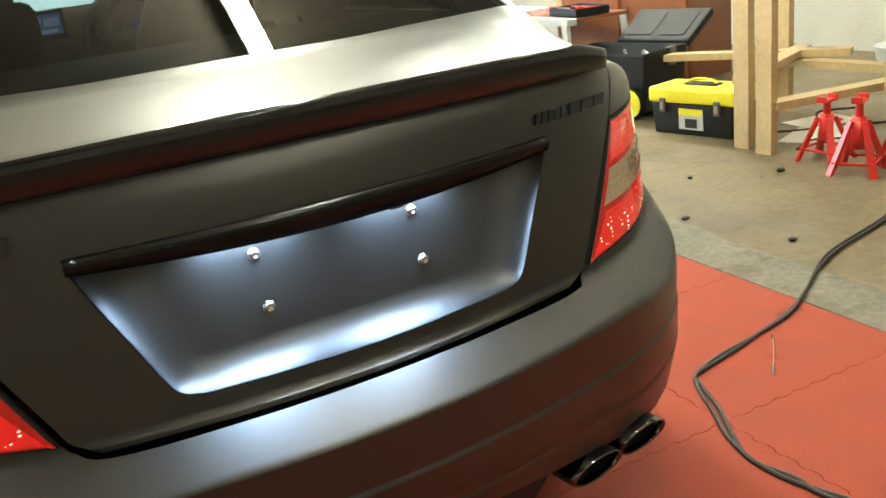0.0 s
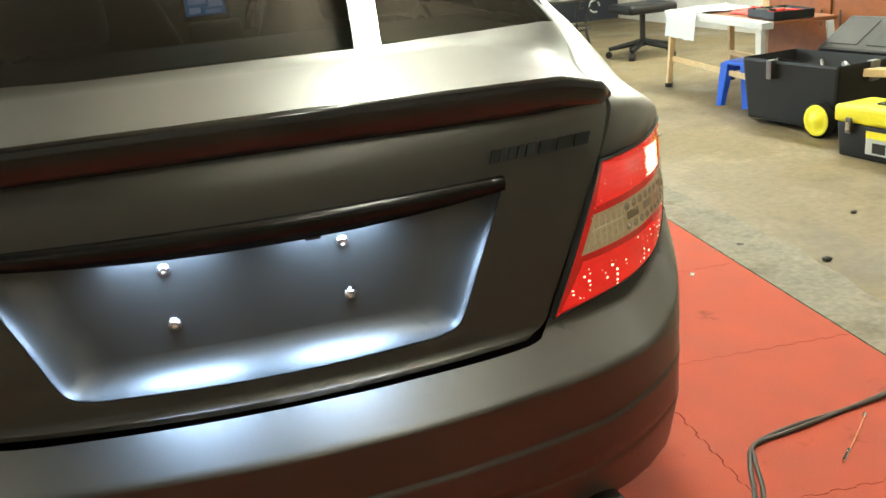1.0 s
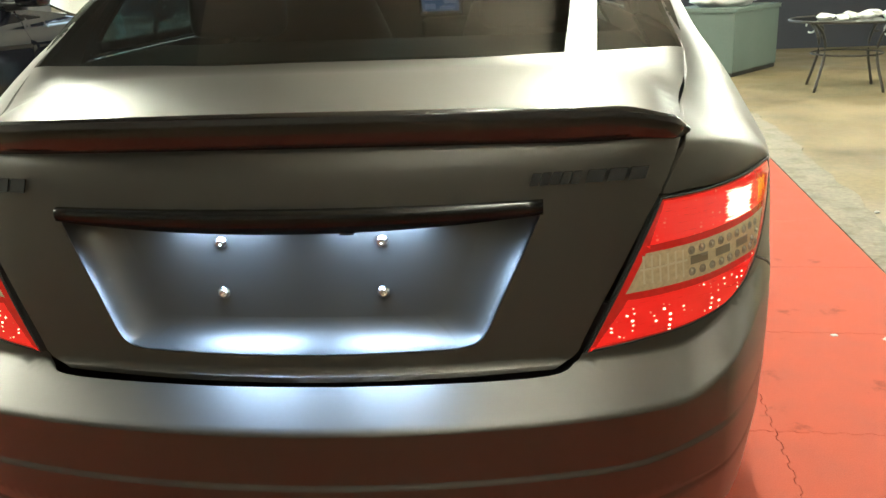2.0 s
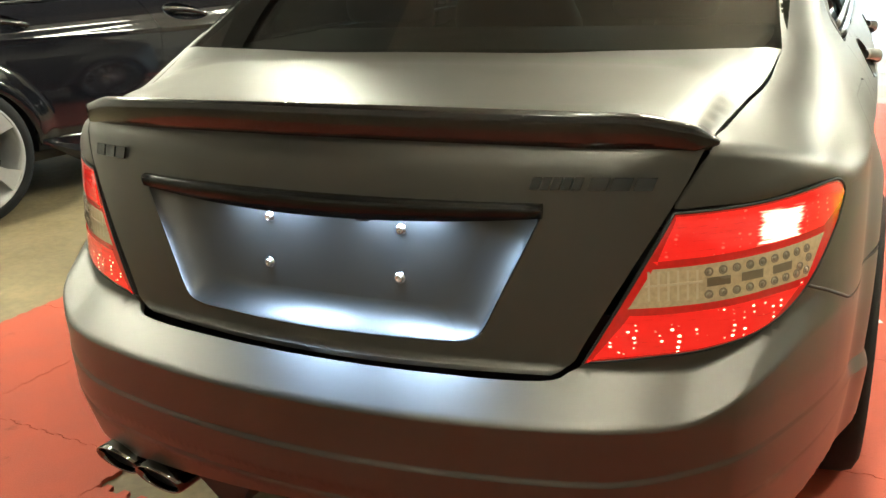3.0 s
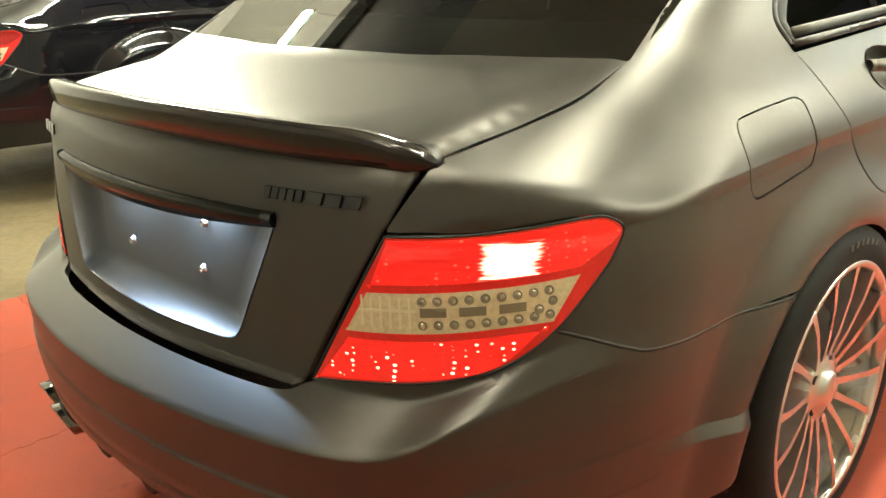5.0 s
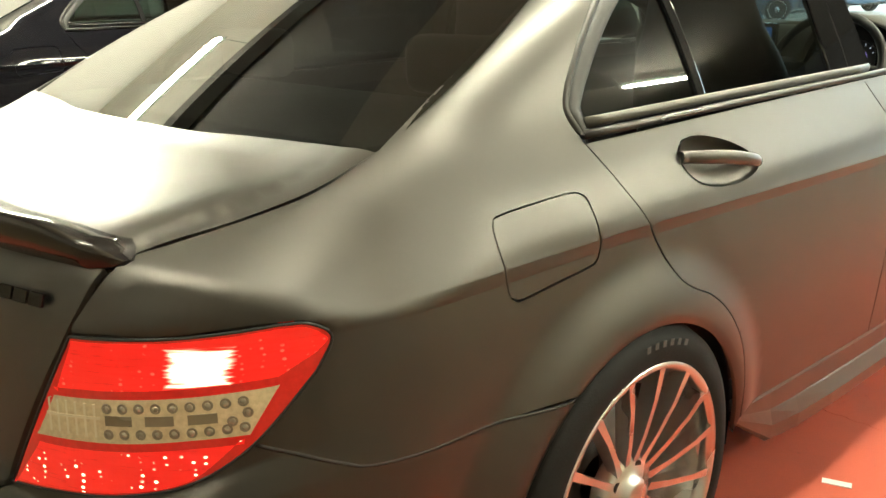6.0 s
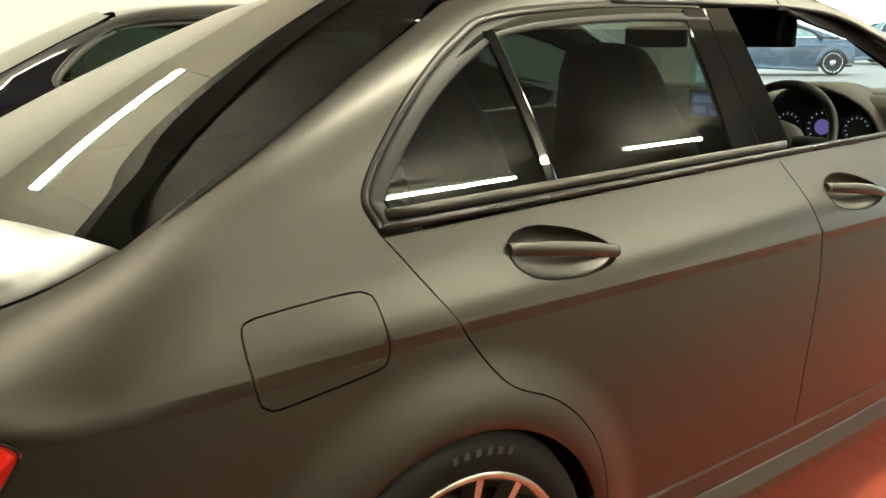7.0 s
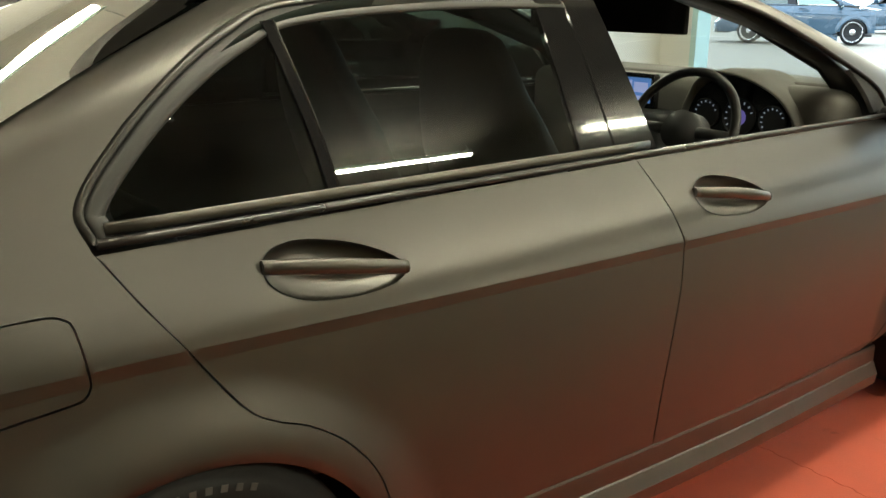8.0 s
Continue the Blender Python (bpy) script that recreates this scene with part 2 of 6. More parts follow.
def part(name, bm, mat, parent=None, label="", smooth=False):
    bmesh.ops.recalc_face_normals(bm, faces=bm.faces)
    me = bpy.data.meshes.new(name)
    bm.to_mesh(me)
    bm.free()
    me.polygons.foreach_set("use_smooth", [smooth] * len(me.polygons))
    me.materials.append(mat)
    ob = new(name, me)
    ob.parent = parent
    return tagged(ob, label)


def thing(name, label, category, m=None, group=""):
    ob = new(name)
    ob.empty_display_size = 0.1
    if m is not None:
        ob.matrix_world = m
    return tagged(ob, label, category, group)


def box(bm, lo, hi, bevel=0.0, m=None, seg=2):
    size = [b - a for a, b in zip(lo, hi)]
    mid = [(a + b) / 2 for a, b in zip(lo, hi)]
    made = bmesh.ops.create_cube(bm, size=1.0, matrix=(m or Matrix()) @ Matrix.Translation(mid) @ Matrix.Diagonal((*size, 1)))["verts"]
    if bevel:
        edges = list({e for v in made for e in v.link_edges})
        bmesh.ops.bevel(bm, geom=edges, offset=bevel, segments=seg, affect="EDGES", profile=0.6)
    return bm


def rod(bm, a, b, r, r2=None, n=12):
    """A round or tapered bar from a to b."""
    a, b = Vector(a), Vector(b)
    turn = (b - a).to_track_quat("Z", "Y").to_matrix().to_4x4()
    bmesh.ops.create_cone(bm, cap_ends=True, segments=n, radius1=r, radius2=r if r2 is None else r2, depth=(b - a).length, matrix=Matrix.Translation((a + b) / 2) @ turn)
    return bm


def tube(points, r, n=8, closed=False, flat=1.0):
    """Verts and faces of a hose along points."""
    pts = np.asarray(points, float)
    ahead = np.roll(pts, -1, 0) - np.roll(pts, 1, 0) if closed else np.gradient(pts, axis=0)
    ahead /= np.linalg.norm(ahead, axis=1, keepdims=True)
    up = np.array([0, 0, 1.0])
    side = np.cross(ahead, up)
    side /= np.maximum(np.linalg.norm(side, axis=1, keepdims=True), 1e-6)
    up = np.cross(side, ahead)
    verts = [p + r * (math.cos(a) * s + flat * math.sin(a) * u) for p, s, u in zip(pts, side, up) for a in np.arange(n) * 2 * math.pi / n]
    count = len(pts)
    faces = [(i * n + j, i * n + (j + 1) % n, (i + 1) % count * n + (j + 1) % n, (i + 1) % count * n + j) for i in range(count if closed else count - 1) for j in range(n)]
    if not closed:
        faces += [tuple(range(n - 1, -1, -1)), tuple(range((count - 1) * n, count * n))]
    return verts, faces


def lathe(profile, n=48, m=None):
    """Verts and faces of a turned shape: profile of (radius, height), round z."""
    verts = [Vector((r * math.cos(a), r * math.sin(a), h)) for r, h in profile for a in np.arange(n) * 2 * math.pi / n]
    faces = [(i * n + j, i * n + (j + 1) % n, (i + 1) * n + (j + 1) % n, (i + 1) * n + j) for i in range(len(profile) - 1) for j in range(n)]
    return [(m or Matrix()) @ v for v in verts], faces


def spline(points, n=10):
    """Catmull-Rom through points."""
    p = np.asarray(points, float)
    if len(p) == 2:
        return np.array([p[0] + (p[1] - p[0]) * t for t in np.linspace(0, 1, n + 1)])
    q = np.vstack([2 * p[0] - p[1], p, 2 * p[-1] - p[-2]])
    out = []
    for i in range(1, len(q) - 2):
        a, b, c, d = q[i - 1 : i + 3]
        for t in np.arange(n) / n:
            out.append(0.5 * (2 * b + (c - a) * t + (2 * a - 5 * b + 4 * c - d) * t * t + (3 * b - a - 3 * c + d) * t**3))
    return np.array(out + [p[-1]])


def loop(*runs, n=8):
    """One closed outline from runs that meet end to end; each run is smooth, corners lie between."""
    out = []
    for r in runs:
        out += list(spline(r, n)[:-1])
    return np.array(out)


# ---- the shape of the saloon ----
def smax(a, b, k):
    h = np.maximum(k - np.abs(a - b), 0) / k
    return np.maximum(a, b) + h * h * k * 0.25


def smin(a, b, k):
    return -smax(-a, -b, k)


def step(a, b, v):
    t = np.clip((v - a) / (b - a), 0, 1)
    return t * t * (3 - 2 * t)


AXLE_Y, AXLE_Z, WHEELBASE = 1.03, 0.335, 2.76
ARCH_Y, ARCH_Z, ARCH_R = 1.05, 0.29, 0.365


def crease(y):
    """Height of the character line along the flank."""
    return 0.844 - 0.028 * np.maximum(y - 1.0, 0)


def side_ledge(y):
    """Height of the ledge low on the bumper's flank."""
    return 0.461 - 0.126 * (y - 0.445)


def flank(y, z):
    """Half width of the lower body."""
    zc = crease(y)
    upper = 0.826 - 0.30 * (z - zc) - 0.95 * np.maximum(z - zc, 0) ** 2 * 2.2
    lower = 0.826 + 0.09 * (zc - z) - 0.20 * np.maximum(zc - z, 0) ** 2
    w = np.where(z > zc, upper, lower) - 0.0048 * np.clip((zc - z) / 0.022, 0, 1)
    w = w + 0.026 * np.sin(np.clip((y - 0.4) / 3.4, 0, 1) * np.pi) - 0.020
    w = w - 0.045 * step(0.30, 0.20, z)
    for ay in (ARCH_Y, ARCH_Y + WHEELBASE):
        r = np.hypot(y - ay, z - ARCH_Z)
        g = np.clip((0.510 - r) / 0.125, 0, 1)
        w = w + 0.027 * g * g * (3 - 2 * g) - 0.006 * np.clip((0.388 - r) / 0.023, 0, 1) ** 2
    zl = side_ledge(y)
    w = w + 0.012 * step(0.42, 0.64, y) * step(0.80, 0.72, y) * np.clip((zl + 0.004 - z) / 0.024, 0, 1)
    w = w - 0.10 * np.maximum(y - 3.6, 0) ** 2
    return w


def rib(x):
    """Height of the bumper's upper rib."""
    return 0.453 + 0.026 * step(0.48, 0.74, x)


def tail(x, z):
    """How far back the rear face stands."""
    lid = 0.063 + 0.10 * (z - 0.606) + 0.25 * x * x + 0.20 * np.maximum(z - 0.9, 0)
    rise = 0.085 * step(0.58, 0.79, x)
    ramp = (0.592 + rise - z) / 0.050
    out = 0.098 * smin(smax(ramp, 0, 0.10), 1.0, 0.10) * (1 - 0.2 * np.clip(x / 0.75, 0, 1) ** 2) * (1 - 0.8 * step(0.66, 0.79, x))
    zr = rib(x)
    ribs = 0.0042 * (np.clip((zr + 0.004 - z) / 0.008, 0, 1) + np.clip((zr - 0.073 - z) / 0.008, 0, 1))
    tuck = 0.22 * np.maximum(0.40 - z, 0) + 0.12 * np.maximum(0.54 - z, 0)
    return lid - out - ribs + tuck


def deck(x, y):
    """Height of the boot lid and the bonnet."""
    return np.where(y < 2.0, 0.972 + 0.115 * (y - 0.2) - 0.03 * (y - 0.2) ** 2, 1.02 - 0.07 * (y - 2.9)) - 0.055 * x * x


def around(x, y):
    """The bearing of a point from the car's middle, 0 straight back."""
    return np.arctan2(x, 0.9 - y)


def shoulder(way):
    """Height of the edge that runs from the spoiler's end over the lamp to the character line."""
    d = smax(1.05 - way, 0, 0.06)
    return 0.839 + 0.33 * d - 0.22 * d * d


def lower_body(x, y, z):
    a = smax(tail(x, z) - y, x - flank(y, z), 0.36)
    a = smax(a, y - 4.62 + 0.35 * x * x, 0.3)
    way = around(x, y)
    rise = 0.42 + 4 * np.maximum(way - 0.78, 0) ** 2
    way = np.maximum(way, 0.72)
    w = way - 1
    brink = 0.9080 + w * (-0.1658 + w * (-0.5225 + w * 0.9675))
    top = shoulder(way) + 0.018 * step(1.06, 1.32, way) + rise * (brink - np.hypot(x, 0.9 - y)) + 0.5 * np.maximum(0.59 - x, 0)
    a = np.where(y < 0.95, smax(a, (z - top) / np.sqrt(1 + rise * rise), 0.012), a)
    a = smax(a, z - deck(x, y), 0.085 - 0.058 * step(0.45, 0.60, x) * step(0.62, 0.45, y))
    return smax(a, 0.20 - z, 0.02)


def rear_glass_y(x, z):
    return 0.529 + (z - 1.02) * 1.80 + 0.86 * (z - 1.02) ** 2 + 0.36 * x * x - 0.43 * x**4


def cabin(x, y, z):
    side = x - (0.735 - 0.37 * (z - 1.0) - 0.16 * np.maximum(z - 1.0, 0) ** 2 + 0.022 * np.sin(np.clip((y - 0.5) / 2.8, 0, 1) * np.pi) - 0.02 - 0.17 * np.maximum(0.86 - y, 0) ** 2)
    a = smax(side, z - (1.452 - 0.075 * (y - 2.15) ** 2 - 0.10 * x * x), 0.14)
    a = smax(a, (rear_glass_y(x, z) - y) * 0.46, 0.10)
    a = smax(a, (y - (3.97 - (z - 1.0) * 2.75) + 0.25 * x * x) * 0.34, 0.06)
    return smax(a, 0.90 - z, 0.02)


def body(p):
    x, y, z = np.abs(p[..., 0]), p[..., 1], p[..., 2]
    return smin(lower_body(x, y, z), cabin(x, y, z), 0.07 - 0.058 * step(0.66, 0.45, x) * step(1.0, 0.8, y))


def cast(o, d, far=4.0, n=160):
    """Where the rays from o along d first enter the body."""
    o, d = np.broadcast_arrays(np.asarray(o, float), np.asarray(d, float))
    t0, t1 = np.zeros(o.shape[:-1]), np.full(o.shape[:-1], far)
    found = np.zeros(o.shape[:-1], bool)
    last = np.zeros(o.shape[:-1])
    for i in range(1, n + 1):
        t = far * i / n
        inside = body(o + d * t) < 0
        new_hit = inside & ~found
        t0, t1 = np.where(new_hit, far * (i - 1) / n, t0), np.where(new_hit, t, t1)
        found |= inside
    for _ in range(24):
        m = (t0 + t1) / 2
        inside = body(o + d * m[..., None]) < 0
        t0, t1 = np.where(inside, t0, m), np.where(inside, m, t1)
    return o + d * t1[..., None], found


def normals(p, e=2e-4):
    g = np.stack([body(p + e * v) - body(p - e * v) for v in np.eye(3)], -1)
    return g / np.maximum(np.linalg.norm(g, axis=-1, keepdims=True), 1e-9)


class Flat:
    """Looks at the body along one way."""

    def __init__(self, way):
        self.d = np.array(way, float) / np.linalg.norm(way)
        side = np.cross(self.d, (0, 0, 1)) if abs(self.d[2]) < 0.99 else np.array([1.0, 0, 0])
        self.e1 = side / np.linalg.norm(side)
        self.e2 = np.cross(self.e1, self.d)
        self.at = np.array([0, 1.5, 0.7])

    def flat(self, p):
        q = np.asarray(p, float) - self.at
        return np.stack([q @ self.e1, q @ self.e2], -1)

    def meet(self, uv):
        o = self.at + uv[:, :1] * self.e1 + uv[:, 1:] * self.e2 - 2.4 * self.d
        return cast(o, self.d, 3.6, 120)[0]


class Pane:
    """The rear window's own surface."""

    def flat(self, p):
        p = np.asarray(p, float)
        return np.stack([p[..., 0], p[..., 2]], -1)

    def meet(self, uv):
        edge = np.interp(uv[:, 1], (1.0, 1.027, 1.098, 1.186, 1.304, 1.367), (0.665, 0.664, 0.648, 0.612, 0.535, 0.47))
        curl = 0.45 * np.maximum(np.abs(uv[:, 0]) - edge + 0.20, 0) ** 2
        return np.stack([uv[:, 0], rear_glass_y(uv[:, 0], uv[:, 1]) + 0.004 + curl, uv[:, 1]], -1)


class SidePane(Pane):
    """The side windows' own plane, bowed a little along the car."""

    def __init__(self, proud=0.0):
        self.proud = proud

    def flat(self, p):
        p = np.asarray(p, float)
        return np.stack([p[..., 1], p[..., 2]], -1)

    def meet(self, uv):
        y, z = uv[:, 0], uv[:, 1]
        x = 0.709 - 0.37 * (z - 1.0) - 0.16 * np.maximum(z - 1.0, 0) ** 2 + 0.022 * np.sin(np.clip((y - 0.5) / 2.8, 0, 1) * np.pi)
        return np.stack([x + self.proud, y, z], -1)


class Round:
    """Looks at the tail from all round an upright axis."""

    def flat(self, p):
        p = np.asarray(p, float)
        return np.stack([0.8 * np.arctan2(p[..., 0], 0.9 - p[..., 1]), p[..., 2]], -1)

    def meet(self, uv):
        a = uv[:, 0] / 0.8
        way = np.stack([-np.sin(a), np.cos(a), 0 * a], -1)
        o = np.stack([0 * a, 0 * a + 0.9, uv[:, 1]], -1) - 1.5 * way
        return cast(o, way, 1.45, 90)[0]


def within(poly, q):
    """Which of the points q lie in the outline."""
    a, b = poly, np.roll(poly, -1, 0)
    hit = np.zeros(len(q), bool)
    for (x0, y0), (x1, y1) in zip(a, b):
        if y0 != y1:
            cross = ((y0 > q[:, 1]) != (y1 > q[:, 1])) & (q[:, 0] < (x1 - x0) * (q[:, 1] - y0) / (y1 - y0) + x0)
            hit ^= cross
    return hit


def inset(poly, d):
    """The outline drawn in by d."""
    a, b = np.roll(poly, 1, 0), np.roll(poly, -1, 0)
    t = b - a
    t /= np.maximum(np.linalg.norm(t, axis=1, keepdims=True), 1e-9)
    area = 0.5 * np.sum(poly[:, 0] * np.roll(poly[:, 1], -1) - np.roll(poly[:, 0], -1) * poly[:, 1])
    return poly + d * np.sign(area) * np.stack([-t[:, 1], t[:, 0]], -1)


def sheet(outline, view, h=(0.03, 0.012), gap=0.002, level=0.0, flange=0.014, holes=(), mirror=False, sink=0.0012, lines=()):
    """Verts and faces of a sheet of the body inside an outline, with turned-in edges."""
    poly = inset(view.flat(outline), gap)
    cuts = [inset(view.flat(hole), -gap) for hole in holes]
    rings = [poly, *cuts]
    soft = [inset(poly, 0.003), *(inset(c, -0.003) for c in cuts)] if sink else []
    lo, hi = poly.min(0), poly.max(0)
    u, v = np.meshgrid(np.arange(lo[0], hi[0], h[0]), np.arange(lo[1], hi[1], h[1]))
    grid = np.stack([(u + h[0] / 2 * (np.arange(len(u))[:, None] % 2)).ravel(), v.ravel()], -1)
    keep = within(inset(poly, 0.006), grid)
    for c in cuts:
        keep &= ~within(inset(c, -0.006), grid)
    grid = grid[keep]
    runs = []
    for line in lines:
        run = view.flat(line)
        inside = within(inset(poly, 0.005), run)
        for c in cuts:
            inside &= ~within(inset(c, -0.005), run)
        for k in np.split(np.arange(len(run)), np.where(~inside)[0]):
            k = k[inside[k]]
            if len(k) > 2:
                runs.append(run[k])
    if runs:
        marks = np.vstack(runs)
        clear = np.array([np.min(np.abs(marks - g) @ (0.3, 1.0)) > 0.006 for g in grid])
        grid = grid[clear]
    pts = np.vstack([*rings, *runs, *soft, grid])
    edges, at = [], 0
    for r in rings:
        edges += [(at + i, at + (i + 1) % len(r)) for i in range(len(r))]
        at += len(r)
    for r in runs:
        edges += [(at + i, at + i + 1) for i in range(len(r) - 1)]
        at += len(r)
    got = delaunay_2d_cdt([Vector(p) for p in pts], edges, [], 0, 1e-6)
    flat = np.array([tuple(p) for p in got[0]])
    tris = np.array([t for t in got[2] if len(t) == 3])
    mid = flat[tris].mean(1)
    ok = within(poly, mid)
    for c in cuts:
        ok &= ~within(c, mid)
    tris = tris[ok]
    place = view.meet(flat)
    nrm = normals(place)
    rim = {}
    first = {}
    for i, src in enumerate(got[3]):
        for s in src:
            first[s] = i
    place = place + nrm * level
    at = 0
    faces = [tuple(t) for t in tris]
    a, b, c = place[tris[0]]
    if np.dot(np.cross(b - a, c - a), nrm[tris[0][0]]) < 0:
        faces = [f[::-1] for f in faces]
    verts = list(place)
    for r in rings:
        ids = [first[at + i] for i in range(len(r))]
        at += len(r)
        if flange:
            base = len(verts)
            for i in ids:
                verts[i] = verts[i] - nrm[i] * sink
                verts.append(verts[i] - nrm[i] * flange)
            faces += [(ids[i], ids[(i + 1) % len(ids)], base + (i + 1) % len(ids), base + i) for i in range(len(ids))]
    lean = np.vstack([nrm] + [nrm[[first[k] for k in range(len(pts)) if k < sum(map(len, rings))]]] * bool(flange))
    verts = np.array(verts)
    if mirror:
        verts, lean = verts * (-1, 1, 1), lean * (-1, 1, 1)
        faces = [f[::-1] for f in faces]
    return verts, faces, lean


def press(name, outline, view, mat, parent, label="", **more):
    verts, faces, lean = sheet(outline, view, **more)
    ob = link(name, verts, faces, mat, parent, label, smooth=True)
    if isinstance(view, SidePane):
        side = np.sign(verts[:, :1])
        lean = np.hstack([side, -0.0247 * np.cos(np.clip((verts[:, 1:2] - 0.5) / 2.8, 0, 1) * np.pi), 0.37 + 0.32 * np.maximum(verts[:, 2:] - 1.0, 0)])
        lean /= np.linalg.norm(lean, axis=1, keepdims=True)
    if len(ob.data.vertices) == len(lean) and (isinstance(view, SidePane) or not isinstance(view, Pane)):
        ob.data.normals_split_custom_set_from_vertices([tuple(v) for v in lean])
    return ob


# ---- the workshop ----
def slab(name, lo, hi, mat, label="", bevel=0.0):
    bm = box(bmesh.new(), lo, hi, bevel)
    return tagged(part(name, bm, mat, None, label), kind="structure")


slab("floor", (-7.2, -5.2, -0.12), (5.8, 11.2, -0.012), CONCRETE, "worn yellowish concrete workshop floor")
slab("wall_west", (-6.2, -5.2, -0.012), (-6.0, 11.2, 3.1), WALL, "white painted wall")
slab("wall_east", (5.6, -5.2, -0.012), (5.8, 11.2, 3.1), WALL_GREY, "dusty grey workshop wall")
# the south wall is never seen; its tone sets what the boot lid mirrors
slab("wall_south", (-6.0, -5.2, -0.012), (5.6, -5.0, 3.1), WALL_DIM, "unseen wall behind the view, toned for the tail's reflections")
slab("wall_north_east", (2.2, 11.0, -0.012), (5.6, 11.2, 3.1), WALL_NAVY, "dark blue boarded wall beside the open door")
slab("wall_north_west", (-6.0, 11.0, -0.012), (-5.45, 11.2, 3.1), WALL, "white painted wall beside the open door")
slab("wall_north_lintel", (-5.45, 11.0, 2.7), (2.2, 11.2, 3.1), WALL, "white lintel over the open door")
slab("door_frame", (-5.45, 10.94, -0.012), (-5.36, 11.24, 2.7), material("pale_blue_frame", (0.45, 0.68, 0.70), 0.5), "pale blue metal door frame")
slab("ceiling_west", (-6.2, -5.2, 3.1), (-2.9, 11.2, 3.2), CEILING, "unseen pale ceiling, mirrored in the car")
slab("ceiling_beam", (-2.9, -5.0, 2.90), (-2.75, 11.0, 3.2), ROOF_DARK, "dark ceiling beam")
# unseen ceiling fields; light and dark tones are added to shape the car's reflections
slab("ceiling_dim", (-1.45, -5.2, 3.1), (-0.85, 11.2, 3.2), CEIL_DIM, "unseen ceiling, brown to dim the rear glass reflection")
slab("ceiling_dark", (-2.75, -5.2, 3.1), (-1.45, 11.2, 3.2), ROOF_DARK, "unseen ceiling, near black for the rear glass reflection")
slab("ceiling_middle", (-0.85, 0.9, 3.1), (2.1, 3.1, 3.2), CEIL_DIM, "unseen ceiling, brown to dim the rear glass reflection")
slab("ceiling_south", (-0.85, -5.2, 3.1), (2.1, 0.9, 3.2), CEIL_TAN, "unseen ceiling, tan to brighten the car's rear pillars")
slab("ceiling_north", (-0.85, 3.1, 3.1), (2.1, 11.2, 3.2), CEILING, "unseen pale ceiling, mirrored in the car")
slab("ceiling_east", (2.1, 1.3, 3.1), (5.8, 11.2, 3.2), ROOF_EAST, "unseen ceiling, dark to keep the side glass reflections dark")
slab("ceiling_south_east", (2.1, -5.2, 3.1), (5.8, 1.3, 3.2), CEIL_TAN, "unseen ceiling, tan to brighten the car's rear pillars")
slab("backdrop", (-60, 62.0, -0.2), (40, 62.1, 16.0), DAYLIGHT, "bright pale daylight outside")
slab("ground", (-60, 11.2, -0.2), (40, 62.0, -0.02), CONCRETE_PALE, "pale concrete yard")


def tube_light(x0, y0, x1, y1, z=2.72, r=0.016):
    lamp = thing("tube_light", "white fluorescent tube in a plain batten", "lamp", group="ceiling tubes")
    a, b = Vector((x0, y0, z)), Vector((x1, y1, z))
    bm = rod(bmesh.new(), a, b, r, n=16)
    part("tube", bm, TUBE_WEST if x0 < 0 else TUBE_SOUTH if y0 < 0 else TUBE_NORTH if 0 < x0 < 1 and y0 > 4 else TUBE_NEAR if 2 < x0 < 3.2 else TUBE_EAST if x0 > 2 else TUBE, lamp, "glowing tube", smooth=True)
    along = (b - a).normalized()
    m = Matrix.Translation((a + b) / 2 + Vector((0, 0, 0.045 if r < 0.03 else 0.07))) @ along.to_track_quat("X", "Z").to_matrix().to_4x4()
    half = (b - a).length / 2 + 0.03
    bm = box(bmesh.new(), (-half, -0.012, -0.012), (half, 0.012, 0.012), 0.003, m)
    part("batten", bm, GREEN_GREY, lamp)
    if abs(x0) < 1:
        bm = bmesh.new()
        for side in (-1, 1):
            box(bm, (-half, -0.03, -0.002), (half, 0.03, 0.002), 0, m @ Matrix.Translation((0, side * 0.036, 0)) @ Matrix.Rotation(side * -0.35, 4, "X"))
        part("reflector", bm, WALL, lamp, "white sheet reflector")
    for e in (a, b):
        bm = box(bmesh.new(), (-0.012, -0.02, -0.02), (0.012, 0.02, 0.035), 0.003, Matrix.Translation(e))
        rod(bm, e + Vector((0, 0, 0.03)), e + Vector((0, 0, 3.1 - z)), 0.004)
        part("holder", bm, WHITE_PLASTIC, lamp)


# the first tube, far south, is unseen and added to brighten the boot lid
for spot in ((0.60, -3.5, 0.60, -2.3, 2.85), (2.95, 0.95, 2.95, 2.15, 2.9), (4.16, 3.60, 4.16, 4.95, 2.96), (3.87, 6.1, 3.87, 7.4, 2.96), (0.60, -0.80, 0.60, 0.45, 2.85), (0.78, 1.30, 0.78, 2.75, 2.86, 0.06), (0.78, 4.2, 0.78, 5.45, 2.86, 0.06), (-2.95, 0.45, -2.95, 1.7, 2.5, 0.042), (-2.95, 4.0, -2.95, 5.25, 2.5, 0.042), (-2.95, 7.3, -2.95, 8.55, 2.5, 0.042), (0.78, 6.9, 0.78, 8.15, 2.86, 0.06)):
    tube_light(*spot)

MAT_X = [1.62, 0.965, 0.31, -0.345, -0.80, -1.455, -1.97]
MAT_Y = [0.25 + 0.655 * i for i in range(-2, 10)]
mats = new("floor_mats")
mats.matrix_world = Matrix.Translation((1.62, 0.5, 0)) @ pose(0, 0, 0, 0, 0, -3) @ Matrix.Translation((-1.62, -0.5, 0))
tagged(mats, "red interlocking foam floor mats, scuffed", "floor mat", kind="structure")


